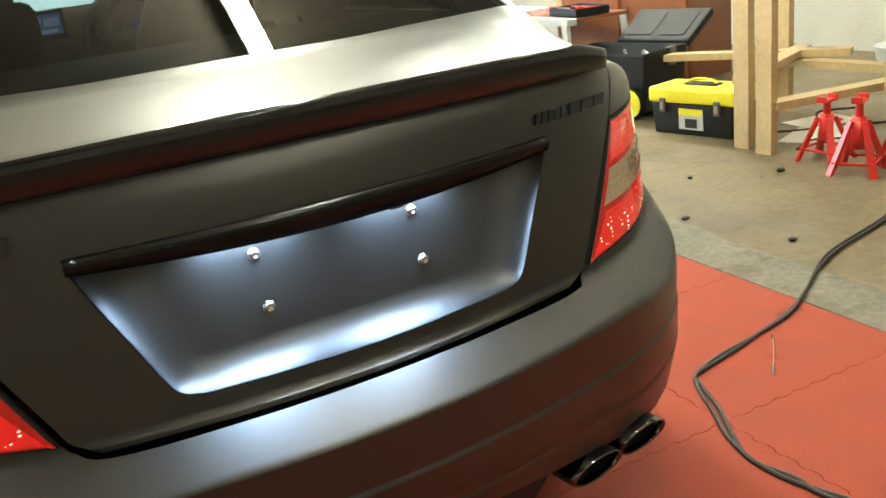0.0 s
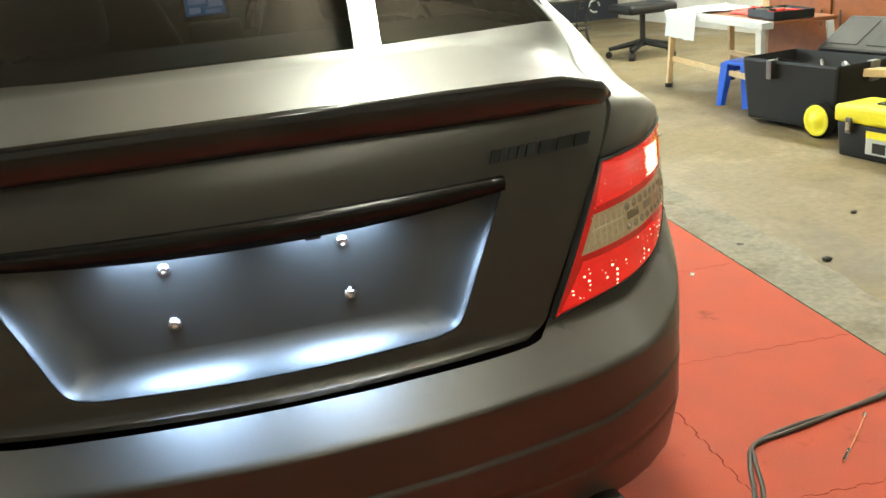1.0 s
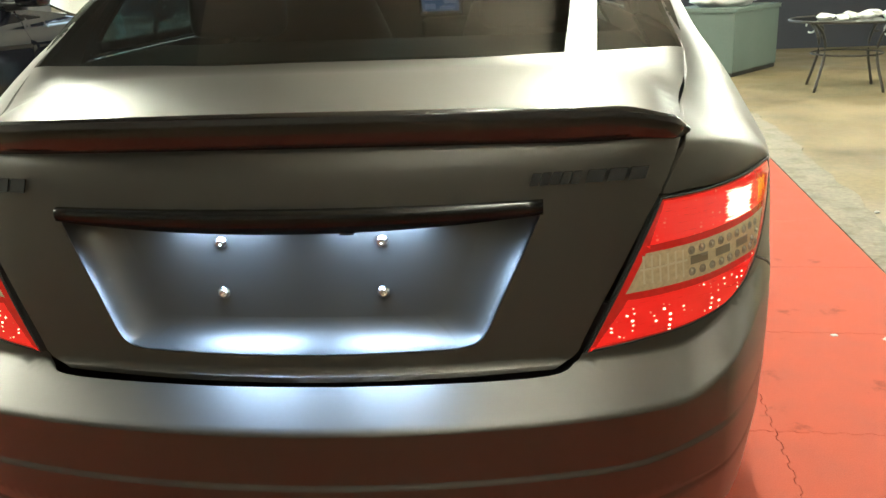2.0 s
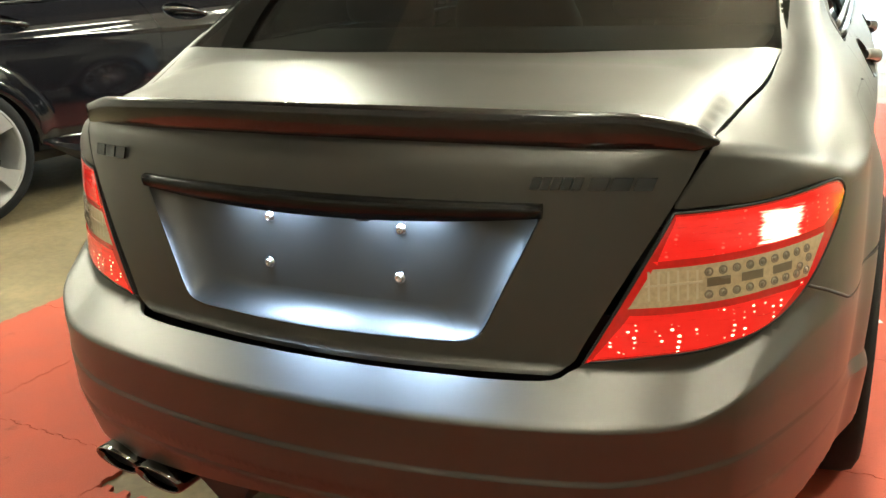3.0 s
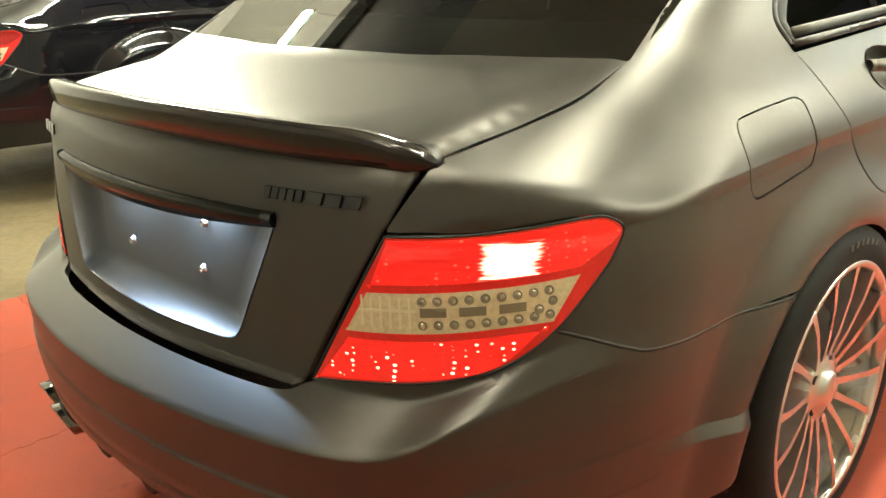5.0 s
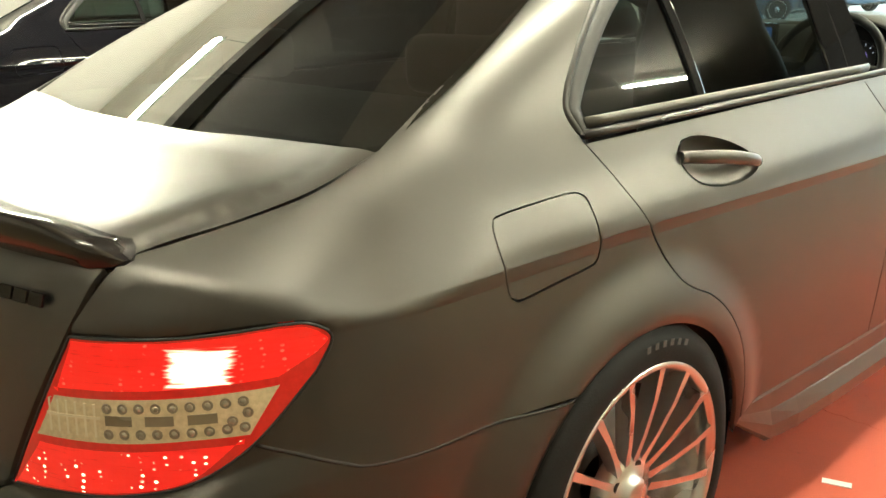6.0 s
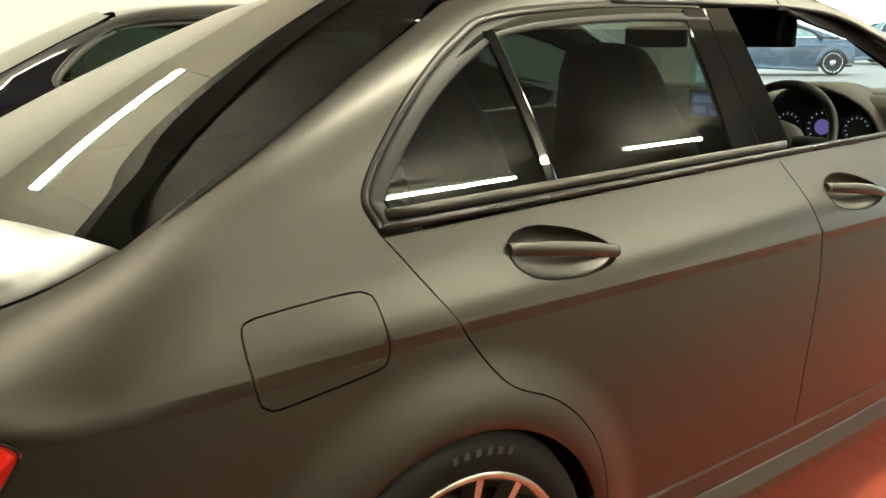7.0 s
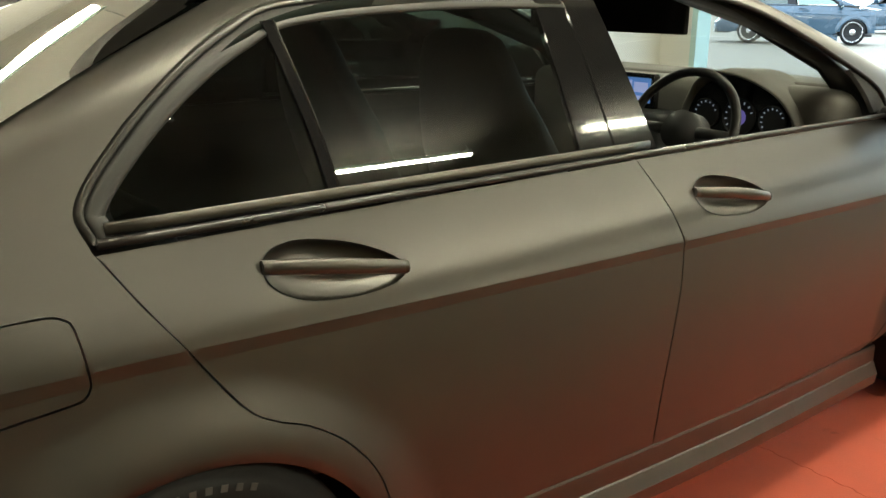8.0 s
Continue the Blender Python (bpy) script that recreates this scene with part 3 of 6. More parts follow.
def toothed(a, b, flip, tooth=0.030, depth=0.007):
    """An edge with interlocking teeth."""
    a, b = np.array(a), np.array(b)
    length = np.linalg.norm(b - a)
    t = (b - a) / length
    n = np.array([-t[1], t[0]]) * flip
    count = max(int(length / tooth / 2), 1)
    out = []
    for i in range(count):
        s = (i + 0.25) * length / count
        w = length / count
        for ds, k in ((0, 0), (0.10 * w, 1), (0.42 * w, 1), (0.52 * w, 0)):
            out.append(a + t * (s + ds) + n * depth * k)
    return [a] + out


def foam_mat(x0, x1, y0, y1):
    g = 0.0005
    out = toothed((x0 + g, y0 + g), (x1 - g, y0 + g), 1) + toothed((x1 - g, y0 + g), (x1 - g, y1 - g), 1 if x1 < 1.6 else 0) + toothed((x1 - g, y1 - g), (x0 + g, y1 - g), -1, *((0.028, 0.02) if abs(y1 - 0.12) < 0.01 else ())) + toothed((x0 + g, y1 - g), (x0 + g, y0 + g), -1)
    n = len(out)
    verts = [(x, y, -0.012) for x, y in out] + [(x, y, -0.0015) for x, y in out]
    mid = np.mean(out, 0)
    verts += [(*(np.array(p) + (mid - p) / np.linalg.norm(mid - p) * 0.0009), 0.0) for p in out]
    faces = [(k * n + i, k * n + (i + 1) % n, (k + 1) * n + (i + 1) % n, (k + 1) * n + i) for k in (0, 1) for i in range(n)] + [tuple(range(2 * n, 3 * n))]
    return link("foam_tile", verts, faces, FOAM, mats)


for i in range(len(MAT_X) - 1):
    for j in range(len(MAT_Y) - 1):
        if -0.81 < MAT_X[i + 1] and MAT_X[i] < 0.4 and MAT_Y[j] > 0.2:
            continue
        bare = -0.81 < MAT_X[i + 1] and MAT_X[i] < 0.4 and MAT_Y[j + 1] > 0.2
        foam_mat(MAT_X[i + 1], MAT_X[i], MAT_Y[j], 0.12 if bare else MAT_Y[j + 1])


def crumbled(name, x0, x1, y0, y1, mat, label, seed):
    """A thin slab with an uneven, broken long edge."""
    ys = np.arange(y0, y1, 0.05)
    edge = [x1 + 0.07 * noise.noise(Vector((0.9 * y, seed, 0))) + 0.035 * noise.noise(Vector((4 * y, seed, 3))) + 0.012 * noise.noise(Vector((17 * y, seed, 5))) for y in ys]
    n = len(ys)
    verts = [(x0, y, z) for z in (-0.012, -0.004) for y in ys] + [(e + (0.006 if z < -0.01 else 0), y, z) for z in (-0.012, -0.004) for e, y in zip(edge, ys)]
    faces = [(n + i, n + i + 1, 3 * n + i + 1, 3 * n + i) for i in range(n - 1)] + [(3 * n + i, 3 * n + i + 1, 2 * n + i + 1, 2 * n + i) for i in range(n - 1)] + [(i, i + 1, n + i + 1, n + i) for i in range(n - 1)]
    return tagged(link(name, verts, faces, mat, None, label), kind="structure")


strip = crumbled("floor_strip", 1.63, 1.86, -5.0, 6.8, CONCRETE_PALE, "crumbling pale concrete strip beside the mats", 2.0)
strip.matrix_world = mats.matrix_world.copy()


# ---- the grey saloon ----
REAR, SIDE, QUARTER, TOP, BACK, FRONT, TAIL, PANE_VIEW = Flat((0, 1, 0)), Flat((-1, 0, 0)), Flat((-0.78, 0.2, -0.6)), Flat((0, 0.05, -1)), Flat((0, 0.75, -0.66)), Flat((0, -0.8, -0.6)), Round(), Pane()
MIR = np.array([-1.0, 1, 1])


def yz(*pts):
    return [(0, y, z) for y, z in pts]


def xz(*pts):
    return [(x, 0, z) for x, z in pts]


def both(run):
    """A run over x > 0 and its mirror image, from left to right."""
    r = [tuple(p) for p in run]
    left = [(-x, y, z) for x, y, z in r[::-1]]
    return left + (r[1:] if r[0][0] == 0 else r)


def arch(a0, a1, cy=ARCH_Y, r=ARCH_R, n=12, x=0.88):
    run = np.array([(x, cy + r * math.cos(math.radians(a)), ARCH_Z + r * math.sin(math.radians(a))) for a in np.linspace(a0, a1, n)])
    return [tuple(p) for p in SIDE.meet(SIDE.flat(run))]


def laid(view, run):
    """The same run of points, laid on the body as seen along a view."""
    return [tuple(p) for p in view.meet(view.flat(np.array(run)))]




def edge_lines():
    """Rows of points along the shoulder edge over the lamp."""
    ways, out = np.linspace(0.735, 1.04, 26), []
    for d in (0.018, 0.010, 0.005, 0.002, 0.0, -0.002, -0.005, -0.010, -0.018):
        out.append(TAIL.meet(np.stack([0.8 * ways, shoulder(ways) + d], -1)))
    return out


def crease_lines(y0, y1):
    ys = np.arange(y0, y1, 0.02)
    out = []
    for d in (0.010, 0.004, 0.001, -0.001, -0.005, -0.011, -0.017, -0.021, -0.023, -0.027, -0.034):
        zs = crease(ys) + d
        out.append(cast(np.stack([0 * ys + 2.0, ys, zs], -1), np.array([-1.0, 0, 0]), 2.0, 80)[0])
    return out


def arch_lines(a0, a1, n):
    """Arcs round the wheel arch, along the breaks of its flare."""
    return [SIDE.meet(SIDE.flat(np.array([(0.88, ARCH_Y + r * math.cos(a), ARCH_Z + r * math.sin(a)) for a in np.radians(np.linspace(a0, a1, n))]))) for r in (0.497, 0.489, 0.485, 0.478, 0.465, 0.445, 0.42, 0.40, 0.388, 0.380, 0.372)]


def ledge_lines():
    """Rows of points along the ledge low on the bumper's flanks."""
    ys, out = np.arange(0.40, 0.68, 0.015), []
    for d in (0.010, 0.005, 0.002, -0.004, -0.012, -0.019, -0.023, -0.028):
        run = SIDE.meet(SIDE.flat(np.stack([0 * ys + 0.88, ys, side_ledge(ys) + d], -1)))
        out += [run, run * (-1, 1, 1)]
    return out


CORNER = laid(TOP, [(0.594, 0.24, 0.93)])[0]
LID_SIDE = [CORNER, (0.564, 0.177, 0.855), (0.509, 0.144, 0.754), (0.448, 0.116, 0.640), (0.432, 0.108, 0.606)]
LID_FOOT = [(0.432, 0.108, 0.606), (0.418, 0.10, 0.594), (0.395, 0.08, 0.588)]
RECESS_SIDE = [(0.377, 0, 0.836), (0.350, 0, 0.775), (0.320, 0, 0.712), (0.292, 0, 0.652), (0.275, 0, 0.632), (0.245, 0, 0.624)]
LAMP_TOP = [(0.556, 0.172, 0.831), (0.667, 0.249, 0.836), (0.748, 0.358, 0.846)]
LAMP_TIP = [(0.748, 0.358, 0.846), (0.765, 0.392, 0.842), (0.777, 0.418, 0.818), (0.775, 0.393, 0.776)]
LAMP_LOW = [(0.775, 0.393, 0.776), (0.748, 0.307, 0.690), (0.700, 0.242, 0.643), (0.626, 0.182, 0.622), (0.528, 0.135, 0.612), (0.440, 0.110, 0.602)]
LAMP_IN = [(0.440, 0.110, 0.602), (0.502, 0.138, 0.720), (0.556, 0.172, 0.831)]
SEAM_BUMPER = [(0.748, 0.307, 0.690), (0.769, 0.365, 0.666), (0.790, 0.415, 0.642), (0.806, 0.455, 0.627), (0.815, 0.562, 0.616), (0.83, 0.693, 0.610), (0.866, 0.8512, 0.5985)]
DOOR_BACK = [(0.735, 0.978, 0.988), (0.79, 1.021, 0.916), (0.822, 1.081, 0.829), (0.859, 1.151, 0.731), (0.874, 1.20, 0.697), (0.880, 1.255, 0.672), (0.886, 1.325, 0.620), (0.890, 1.385, 0.54), (0.89, 1.415, 0.44), (0.88, 1.425, 0.345)]
DOOR_MID = [(2.163, 0.995), (2.215, 0.890), (2.247, 0.805), (2.243, 0.70), (2.225, 0.60), (2.205, 0.46), (2.20, 0.305)]
WINDOW_TOP = [(0.735, 0.976, 0.992), (0.705, 0.968, 1.050), (0.675, 1.040, 1.134), (0.637, 1.150, 1.224), (0.594, 1.270, 1.293), (0.567, 1.40, 1.337), (0.56, 1.75, 1.360), (0.565, 2.2, 1.358), (0.575, 2.55, 1.350), (0.60, 2.82, 1.312), (0.65, 3.17, 1.178), (0.69, 3.37, 1.085), (0.71, 3.42, 1.010)]
GLASS_SIDE = [(0.664, 0.606, 1.027), (0.648, 0.735, 1.098), (0.612, 0.924, 1.186), (0.535, 1.196, 1.304), (0.470, 1.35, 1.367)]

LAMP_TOP, LAMP_TIP, LAMP_LOW, LAMP_IN, SEAM_BUMPER = (laid(TAIL, r) for r in (LAMP_TOP, LAMP_TIP, LAMP_LOW, LAMP_IN, SEAM_BUMPER))
DOOR_BACK, WINDOW_TOP = laid(SIDE, DOOR_BACK), laid(SIDE, WINDOW_TOP)

car = thing("car", "satin dark grey saloon car, tail lamps lit, on red foam mats", "car")

# boot lid: tail face with the number plate recess, and the deck
lid = press("boot_lid", loop(both([(0, 0.15, 0.955), (0.35, 0.18, 0.945), CORNER]), LID_SIDE, LID_FOOT, both([(0, 0.05, 0.586), (0.395, 0.08, 0.588)])[::-1], [(-x, y, z) for x, y, z in LID_FOOT][::-1], [(-x, y, z) for x, y, z in LID_SIDE][::-1]),
            REAR, PAINT, car, "satin grey boot lid", h=(0.02, 0.014),
            holes=[loop(both([(0, 0, 0.836), (0.377, 0, 0.836)]), RECESS_SIDE, both([(0, 0, 0.620), (0.245, 0, 0.624)])[::-1], [(-x, y, z) for x, y, z in RECESS_SIDE][::-1])])
DECK_SIDE = [CORNER, (0.617, 0.408, 0.972), (0.640, 0.50, 1.0), (0.655, 0.604, 1.022)]
DECK_SIDE = laid(TOP, DECK_SIDE)
press("boot_deck", loop(both([(0, 0.165, 0.96), (0.35, 0.19, 0.96), CORNER]), DECK_SIDE, both([(0, 0.523, 1.02), (0.216, 0.535, 1.02), (0.385, 0.566, 1.02), (0.505, 0.586, 1.02), (0.60, 0.594, 1.02), (0.655, 0.604, 1.022)])[::-1], [(-x, y, z) for x, y, z in DECK_SIDE][::-1]), TOP, PAINT, car, h=(0.025, 0.02))


def recess():
    """The number plate bay: rings from the lid's opening to a flat floor."""
    outer = loop(both([(0, 0, 0.836), (0.377, 0, 0.836)]), RECESS_SIDE, both([(0, 0, 0.620), (0.245, 0, 0.624)])[::-1], [(-x, y, z) for x, y, z in RECESS_SIDE][::-1])
    outer = REAR.meet(REAR.flat(outer))
    inner = outer * 1.0
    inner[:, 0] *= 0.80
    inner[:, 2] = 0.832 - (0.836 - outer[:, 2]) * 0.80
    inner[:, 1] = 0.128 + 0.20 * (inner[:, 2] - 0.70)
    verts, faces, n = [], [], len(outer)
    shape = [(0, 0), (0.02, 0.10), (0.10, 0.30), (0.26, 0.55), (0.46, 0.76), (0.68, 0.90), (0.86, 0.97), (1, 1)]
    for across, deep in shape:
        ring = outer + (inner - outer) * across
        ring[:, 1] = outer[:, 1] + (inner[:, 1] - outer[:, 1]) * deep
        verts += list(ring)
    for k in range(len(shape) - 1):
        faces += [(k * n + i, k * n + (i + 1) % n, (k + 1) * n + (i + 1) % n, (k + 1) * n + i) for i in range(n)]
    ob = link("plate_recess", verts, faces, PAINT, lid, "satin grey number plate bay", smooth=True)
    link("plate_seat", verts[-n:], [tuple(range(n))], PAINT, ob)
    return ob


recess()
verts, faces = [], []
for x in np.linspace(-0.377, 0.377, 31):
    y, e = float(tail(abs(x), 0.835)), (x / 0.377) ** 2
    verts += [(x, y + dy, z) for dy, z in ((0.006, 0.846), (-0.009, 0.843), (-0.012, 0.836), (-0.008, 0.808 + 0.016 * e), (0.010, 0.806 + 0.016 * e), (0.024, 0.824))]
for i in range(30):
    faces += [(i * 6 + j, i * 6 + (j + 1) % 6, i * 6 + 6 + (j + 1) % 6, i * 6 + 6 + j) for j in range(6)]
faces += [tuple(range(6)), tuple(range(185, 179, -1))]
link("grip_bar", verts, faces, BAR_BLACK, lid, "gloss black grip bar above the plate bay", smooth=True)
bm = box(bmesh.new(), (0.072, 0.094, 0.800), (0.096, 0.114, 0.822), 0.004)
part("lid_button", bm, BLACK_PLASTIC, lid, smooth=True)
for bx, bz in ((-0.128, 0.777), (0.129, 0.777), (-0.126, 0.699), (0.130, 0.699)):
    fy = 0.128 + 0.20 * (bz - 0.70)
    m = Matrix.Translation((bx, fy, bz)) @ pose(0, 0, 0, 90)
    v, f = lathe([(0.0001, 0.004), (0.0032, 0.0045), (0.0034, 0.0075), (0.0064, 0.007), (0.0070, 0.005), (0.0072, 0.003), (0.0098, 0.0025), (0.0098, 0)], 16, m)
    link("plate_bolt", v, f, CHROME, lid, "bright plated bolt", smooth=True)
for sx in (-1, 1):
    lx = 0.118 if sx > 0 else -0.128
    bm = box(bmesh.new(), (lx - 0.035, 0.118, 0.818), (lx + 0.035, 0.136, 0.823), 0.002)
    part("plate_lamp", bm, glow("plate_lamp_glow", (0.75, 0.87, 1.0), 25.0) if sx < 0 else bpy.data.materials["plate_lamp_glow"], lid, "small cool white number plate lamp")
    lamp = bpy.data.lights.new("plate_light", "AREA")
    lamp.shape, lamp.size, lamp.size_y, lamp.energy, lamp.color = "RECTANGLE", 0.15, 0.016, 3.0, (0.56, 0.71, 1.0)
    lamp.spread = radians(160)
    new("plate_light", lamp).matrix_world = look((lx, 0.127, 0.8165), (lx, 0.117, 0.60))

# badge shapes on the lid
def badge(x0, x1, z0, z1, bars, name):
    verts, faces = [], []
    step_x = (x1 - x0) / bars
    for i in range(bars):
        a, b = x0 + i * step_x + 0.12 * step_x, x0 + (i + 1) * step_x - 0.06 * step_x
        quad = [(a, z0), (b, z0), (b + 0.006, z1), (a + 0.006, z1)]
        base = len(verts)
        for lift in (0.0, 0.004):
            for x, z in quad:
                verts.append((x, float(tail(abs(x), z)) - lift - 0.0005, z))
        faces += [(base + 4, base + 5, base + 6, base + 7)] + [(base + k, base + (k + 1) % 4, base + 4 + (k + 1) % 4, base + 4 + k) for k in range(4)]
    return link(name, verts, faces, GLOSS_BLACK, lid, "small dark badge on the boot lid")


badge(0.355, 0.43, 0.866, 0.884, 5, "badge")
badge(0.435, 0.53, 0.866, 0.884, 3, "badge")
badge(-0.525, -0.43, 0.866, 0.887, 3, "badge")


def spoiler():
    xs = np.linspace(-0.605, 0.605, 81)
    verts, faces = [], []
    for x in xs:
        e = abs(x) / 0.605
        fade = 1 - step(0.80, 1.0, np.array(e)) * 0.35
        yb, zb = float(tail(abs(x), 0.93)) + 0.10 * max(abs(x) - 0.42, 0) ** 1.2 + 0.010, 0.930 - 0.018 * e * e
        ring = [(yb + 0.015, zb - 0.008), (yb - 0.006, zb + 0.004), (yb - 0.010, zb + 0.046 * fade), (yb - 0.008, zb + 0.052 * fade), (yb - 0.002, zb + 0.054 * fade), (yb + 0.022, zb + 0.050 * fade), (yb + 0.060, float(deck(abs(x), yb + 0.060)) - 0.003 - 0.02 * e**4)]
        pinch = 0.80 * float(step(0.955, 1.0, np.array(e)))
        verts += [(x, y + (yb + 0.025 - y) * pinch, z + (zb + 0.008 - z) * pinch) for y, z in ring]
    n = len(ring)
    for i in range(len(xs) - 1):
        faces += [(i * n + j, i * n + (j + 1) % n, (i + 1) * n + (j + 1) % n, (i + 1) * n + j) for j in range(n)]
    faces += [tuple(range(n)), tuple(range(len(xs) * n - 1, (len(xs) - 1) * n - 1, -1))]
    ob = link("spoiler", verts, faces, CARBON, lid, "glossy dark carbon lip spoiler", smooth=True)
    return ob


spoiler()

FLAP = [(0.79, 0.706, 0.900), (0.785, 0.712, 0.913), (0.782, 0.731, 0.919), (0.783, 0.81, 0.922), (0.784, 0.890, 0.9225), (0.788, 0.914, 0.917), (0.795, 0.926, 0.903), (0.82, 0.933, 0.842), (0.822, 0.931, 0.823), (0.822, 0.922, 0.811), (0.82, 0.904, 0.805), (0.82, 0.82, 0.799), (0.82, 0.744, 0.794), (0.818, 0.725, 0.798), (0.815, 0.714, 0.811), (0.80, 0.707, 0.86), (0.79, 0.706, 0.900)]
fuel_loop = spline(FLAP, 3)[:-1]
RIM_ROOF = [(0.470, 1.35, 1.367), (0.50, 1.7, 1.405), (0.51, 2.2, 1.405), (0.525, 2.78, 1.378)]
A_PILLAR = [(0.525, 2.78, 1.378), (0.595, 3.12, 1.272), (0.655, 3.50, 1.145), (0.70, 3.80, 1.03), (0.71, 3.84, 1.0)]
LOW_FRONT = [DOOR_BACK[-1], arch(3, 4, n=2)[0]]
side_loop = loop([*laid(REAR, [(0.5575, 0.173, 0.834), (0.566, 0.178, 0.855)]), (CORNER[0] + 0.002, CORNER[1], CORNER[2]), *laid(TOP, [(0.605, 0.30, 0.945), (0.6195, 0.408, 0.972), (0.6425, 0.50, 1.0)]), (0.664, 0.606, 1.027)], GLASS_SIDE, RIM_ROOF, A_PILLAR, [(0.71, 3.84, 1.0), WINDOW_TOP[-1]], WINDOW_TOP[::-1], [WINDOW_TOP[0], DOOR_BACK[0]], DOOR_BACK, LOW_FRONT, arch(3, 123), SEAM_BUMPER[::-1], LAMP_LOW[:2][::-1], LAMP_TIP[::-1], LAMP_TOP[::-1])
for mirror in (False, True):
    quarter = press("quarter_panel", side_loop, QUARTER, PAINT, car, h=(0.028, 0.008), gap=0.0013, mirror=mirror, holes=[fuel_loop] if not mirror else [], lines=crease_lines(0.44, 1.14) + edge_lines() + arch_lines(35, 140, 60))
    if not mirror:
        press("fuel_flap", fuel_loop, QUARTER, PAINT, car, "flush rounded fuel flap", h=(0.02, 0.006), gap=0.0018, lines=crease_lines(0.66, 0.98))

# bumper
BUMPER_LOW = [(0.85, 0.655, 0.300), (0.83, 0.50, 0.292), (0.74, 0.25, 0.287), (0.5, 0.05, 0.292), (0.3, 0.0, 0.318), (0, -0.02, 0.345)]
top_run = [(0, 0.03, 0.5825), (0.20, 0.035, 0.5825), (0.385, 0.075, 0.5835), (0.428, 0.10, 0.5945), (0.445, 0.11, 0.602)]
low_lamp = LAMP_LOW[1:][::-1]
right_runs = [top_run, low_lamp, SEAM_BUMPER, arch(123, 176, n=10), [arch(136, 176)[-1], (0.85, 0.655, 0.300)], BUMPER_LOW]
left_runs = [[(-x, y, z) for x, y, z in r][::-1] for r in right_runs[::-1]]
def bumper_lines():
    """Rows of points along the ledge's edge and the two ribs."""
    out = []
    u = np.linspace(-0.95, 0.95, 130)
    for d in (0.012, 0.006, 0.002, -0.002, -0.006, -0.012):
        z = 0 * u + 0.545
        for _ in range(4):
            at = TAIL.meet(np.stack([u, z], -1))
            z = 0.542 + 0.085 * step(0.58, 0.79, np.abs(at[:, 0])) + d
        out.append(TAIL.meet(np.stack([u, z], -1)))
    for side in (-1, 1):
        w = side * np.linspace(0.44, 0.95, 40)
        for d in (0.010, 0.004, 0.0, -0.004, -0.010, -0.018):
            z = 0 * w + 0.60
            for _ in range(4):
                at = TAIL.meet(np.stack([w, z], -1))
                z = 0.592 + 0.085 * step(0.58, 0.79, np.abs(at[:, 0])) + d
            out.append(TAIL.meet(np.stack([w, z], -1)))
    v = np.linspace(-0.86, 0.86, 120)
    for d in (0.009, 0.0055, 0.004, 0.0, -0.004, -0.0055, -0.009, -0.063, -0.0665, -0.068, -0.072, -0.076, -0.0775, -0.081):
        z = 0 * v + 0.46
        for _ in range(4):
            at = TAIL.meet(np.stack([v, z], -1))
            z = rib(np.abs(at[:, 0])) + d
        out.append(TAIL.meet(np.stack([v, z], -1)))
    return out


press("rear_bumper", loop(*right_runs, *left_runs, n=5), TAIL, PAINT, car, "satin grey rear bumper", h=(0.016, 0.006), gap=0.0026, lines=bumper_lines() + ledge_lines())
for side in (1, -1):
    v, f = tube(TAIL.meet(TAIL.flat(spline(SEAM_BUMPER, 5))) * (side, 1, 1) - np.array([side * 0.003, 0, 0]), 0.0034, 6)
    link("bumper_seam", v, f, SEAL, car, "dark joint between bumper and wing", smooth=True)
bm = bmesh.new()
box(bm, (-0.50, 0.10, 0.245), (0.50, 0.45, 0.335), 0.02)
box(bm, (-0.53, 0.174, 0.36), (0.53, 0.188, 0.66), 0.004)
part("underbody", bm, BLACK_PLASTIC, car, "black underbody panel")
for fx in (-0.19, 0.0, 0.19):
    verts = [(fx + dx * k, y, z) for k in (1, -1) for dx, y, z in ((0.078, -0.002, 0.345), (0.014, 0.016, 0.252), (0.012, 0.17, 0.24), (0.070, 0.19, 0.345))]
    faces = [(0, 1, 2, 3), (7, 6, 5, 4), (0, 4, 5, 1), (1, 5, 6, 2), (3, 2, 6, 7), (0, 3, 7, 4)]
    link("diffuser_fin", verts, faces, SEAL, car, "black wedge-shaped diffuser fin")
SLANT = Matrix.Identity(4)
SLANT[2][1] = 0.42
for sx in (-1, 1):
    for cx, cy in ((0.345, 0.000), (0.468, 0.024)):
        m = Matrix.Translation((sx * cx, cy, 0.284)) @ pose(0, 0, 0, 90, 0, sx * 6) @ SLANT @ Matrix.Diagonal((1.02, 0.58, 1, 1))
        v, f = lathe([(0.030, -0.20), (0.046, -0.19), (0.048, -0.01), (0.050, 0.0), (0.054, 0.003), (0.057, 0.0), (0.058, -0.02), (0.056, -0.22)], 32, m)
        link("exhaust_tip", v, f, DARK_CHROME, car, "polished oval exhaust tip", smooth=True)
        v, f = lathe([(0.0001, -0.12), (0.047, -0.12), (0.0475, -0.012)], 32, m)
        link("exhaust_pipe", v, f, SEAL, car, smooth=True)


# tail lamps
def between(run_a, run_b, f):
    return [tuple(np.array(a) * (1 - f) + np.array(b) * f) for a, b in zip(run_a, run_b)]


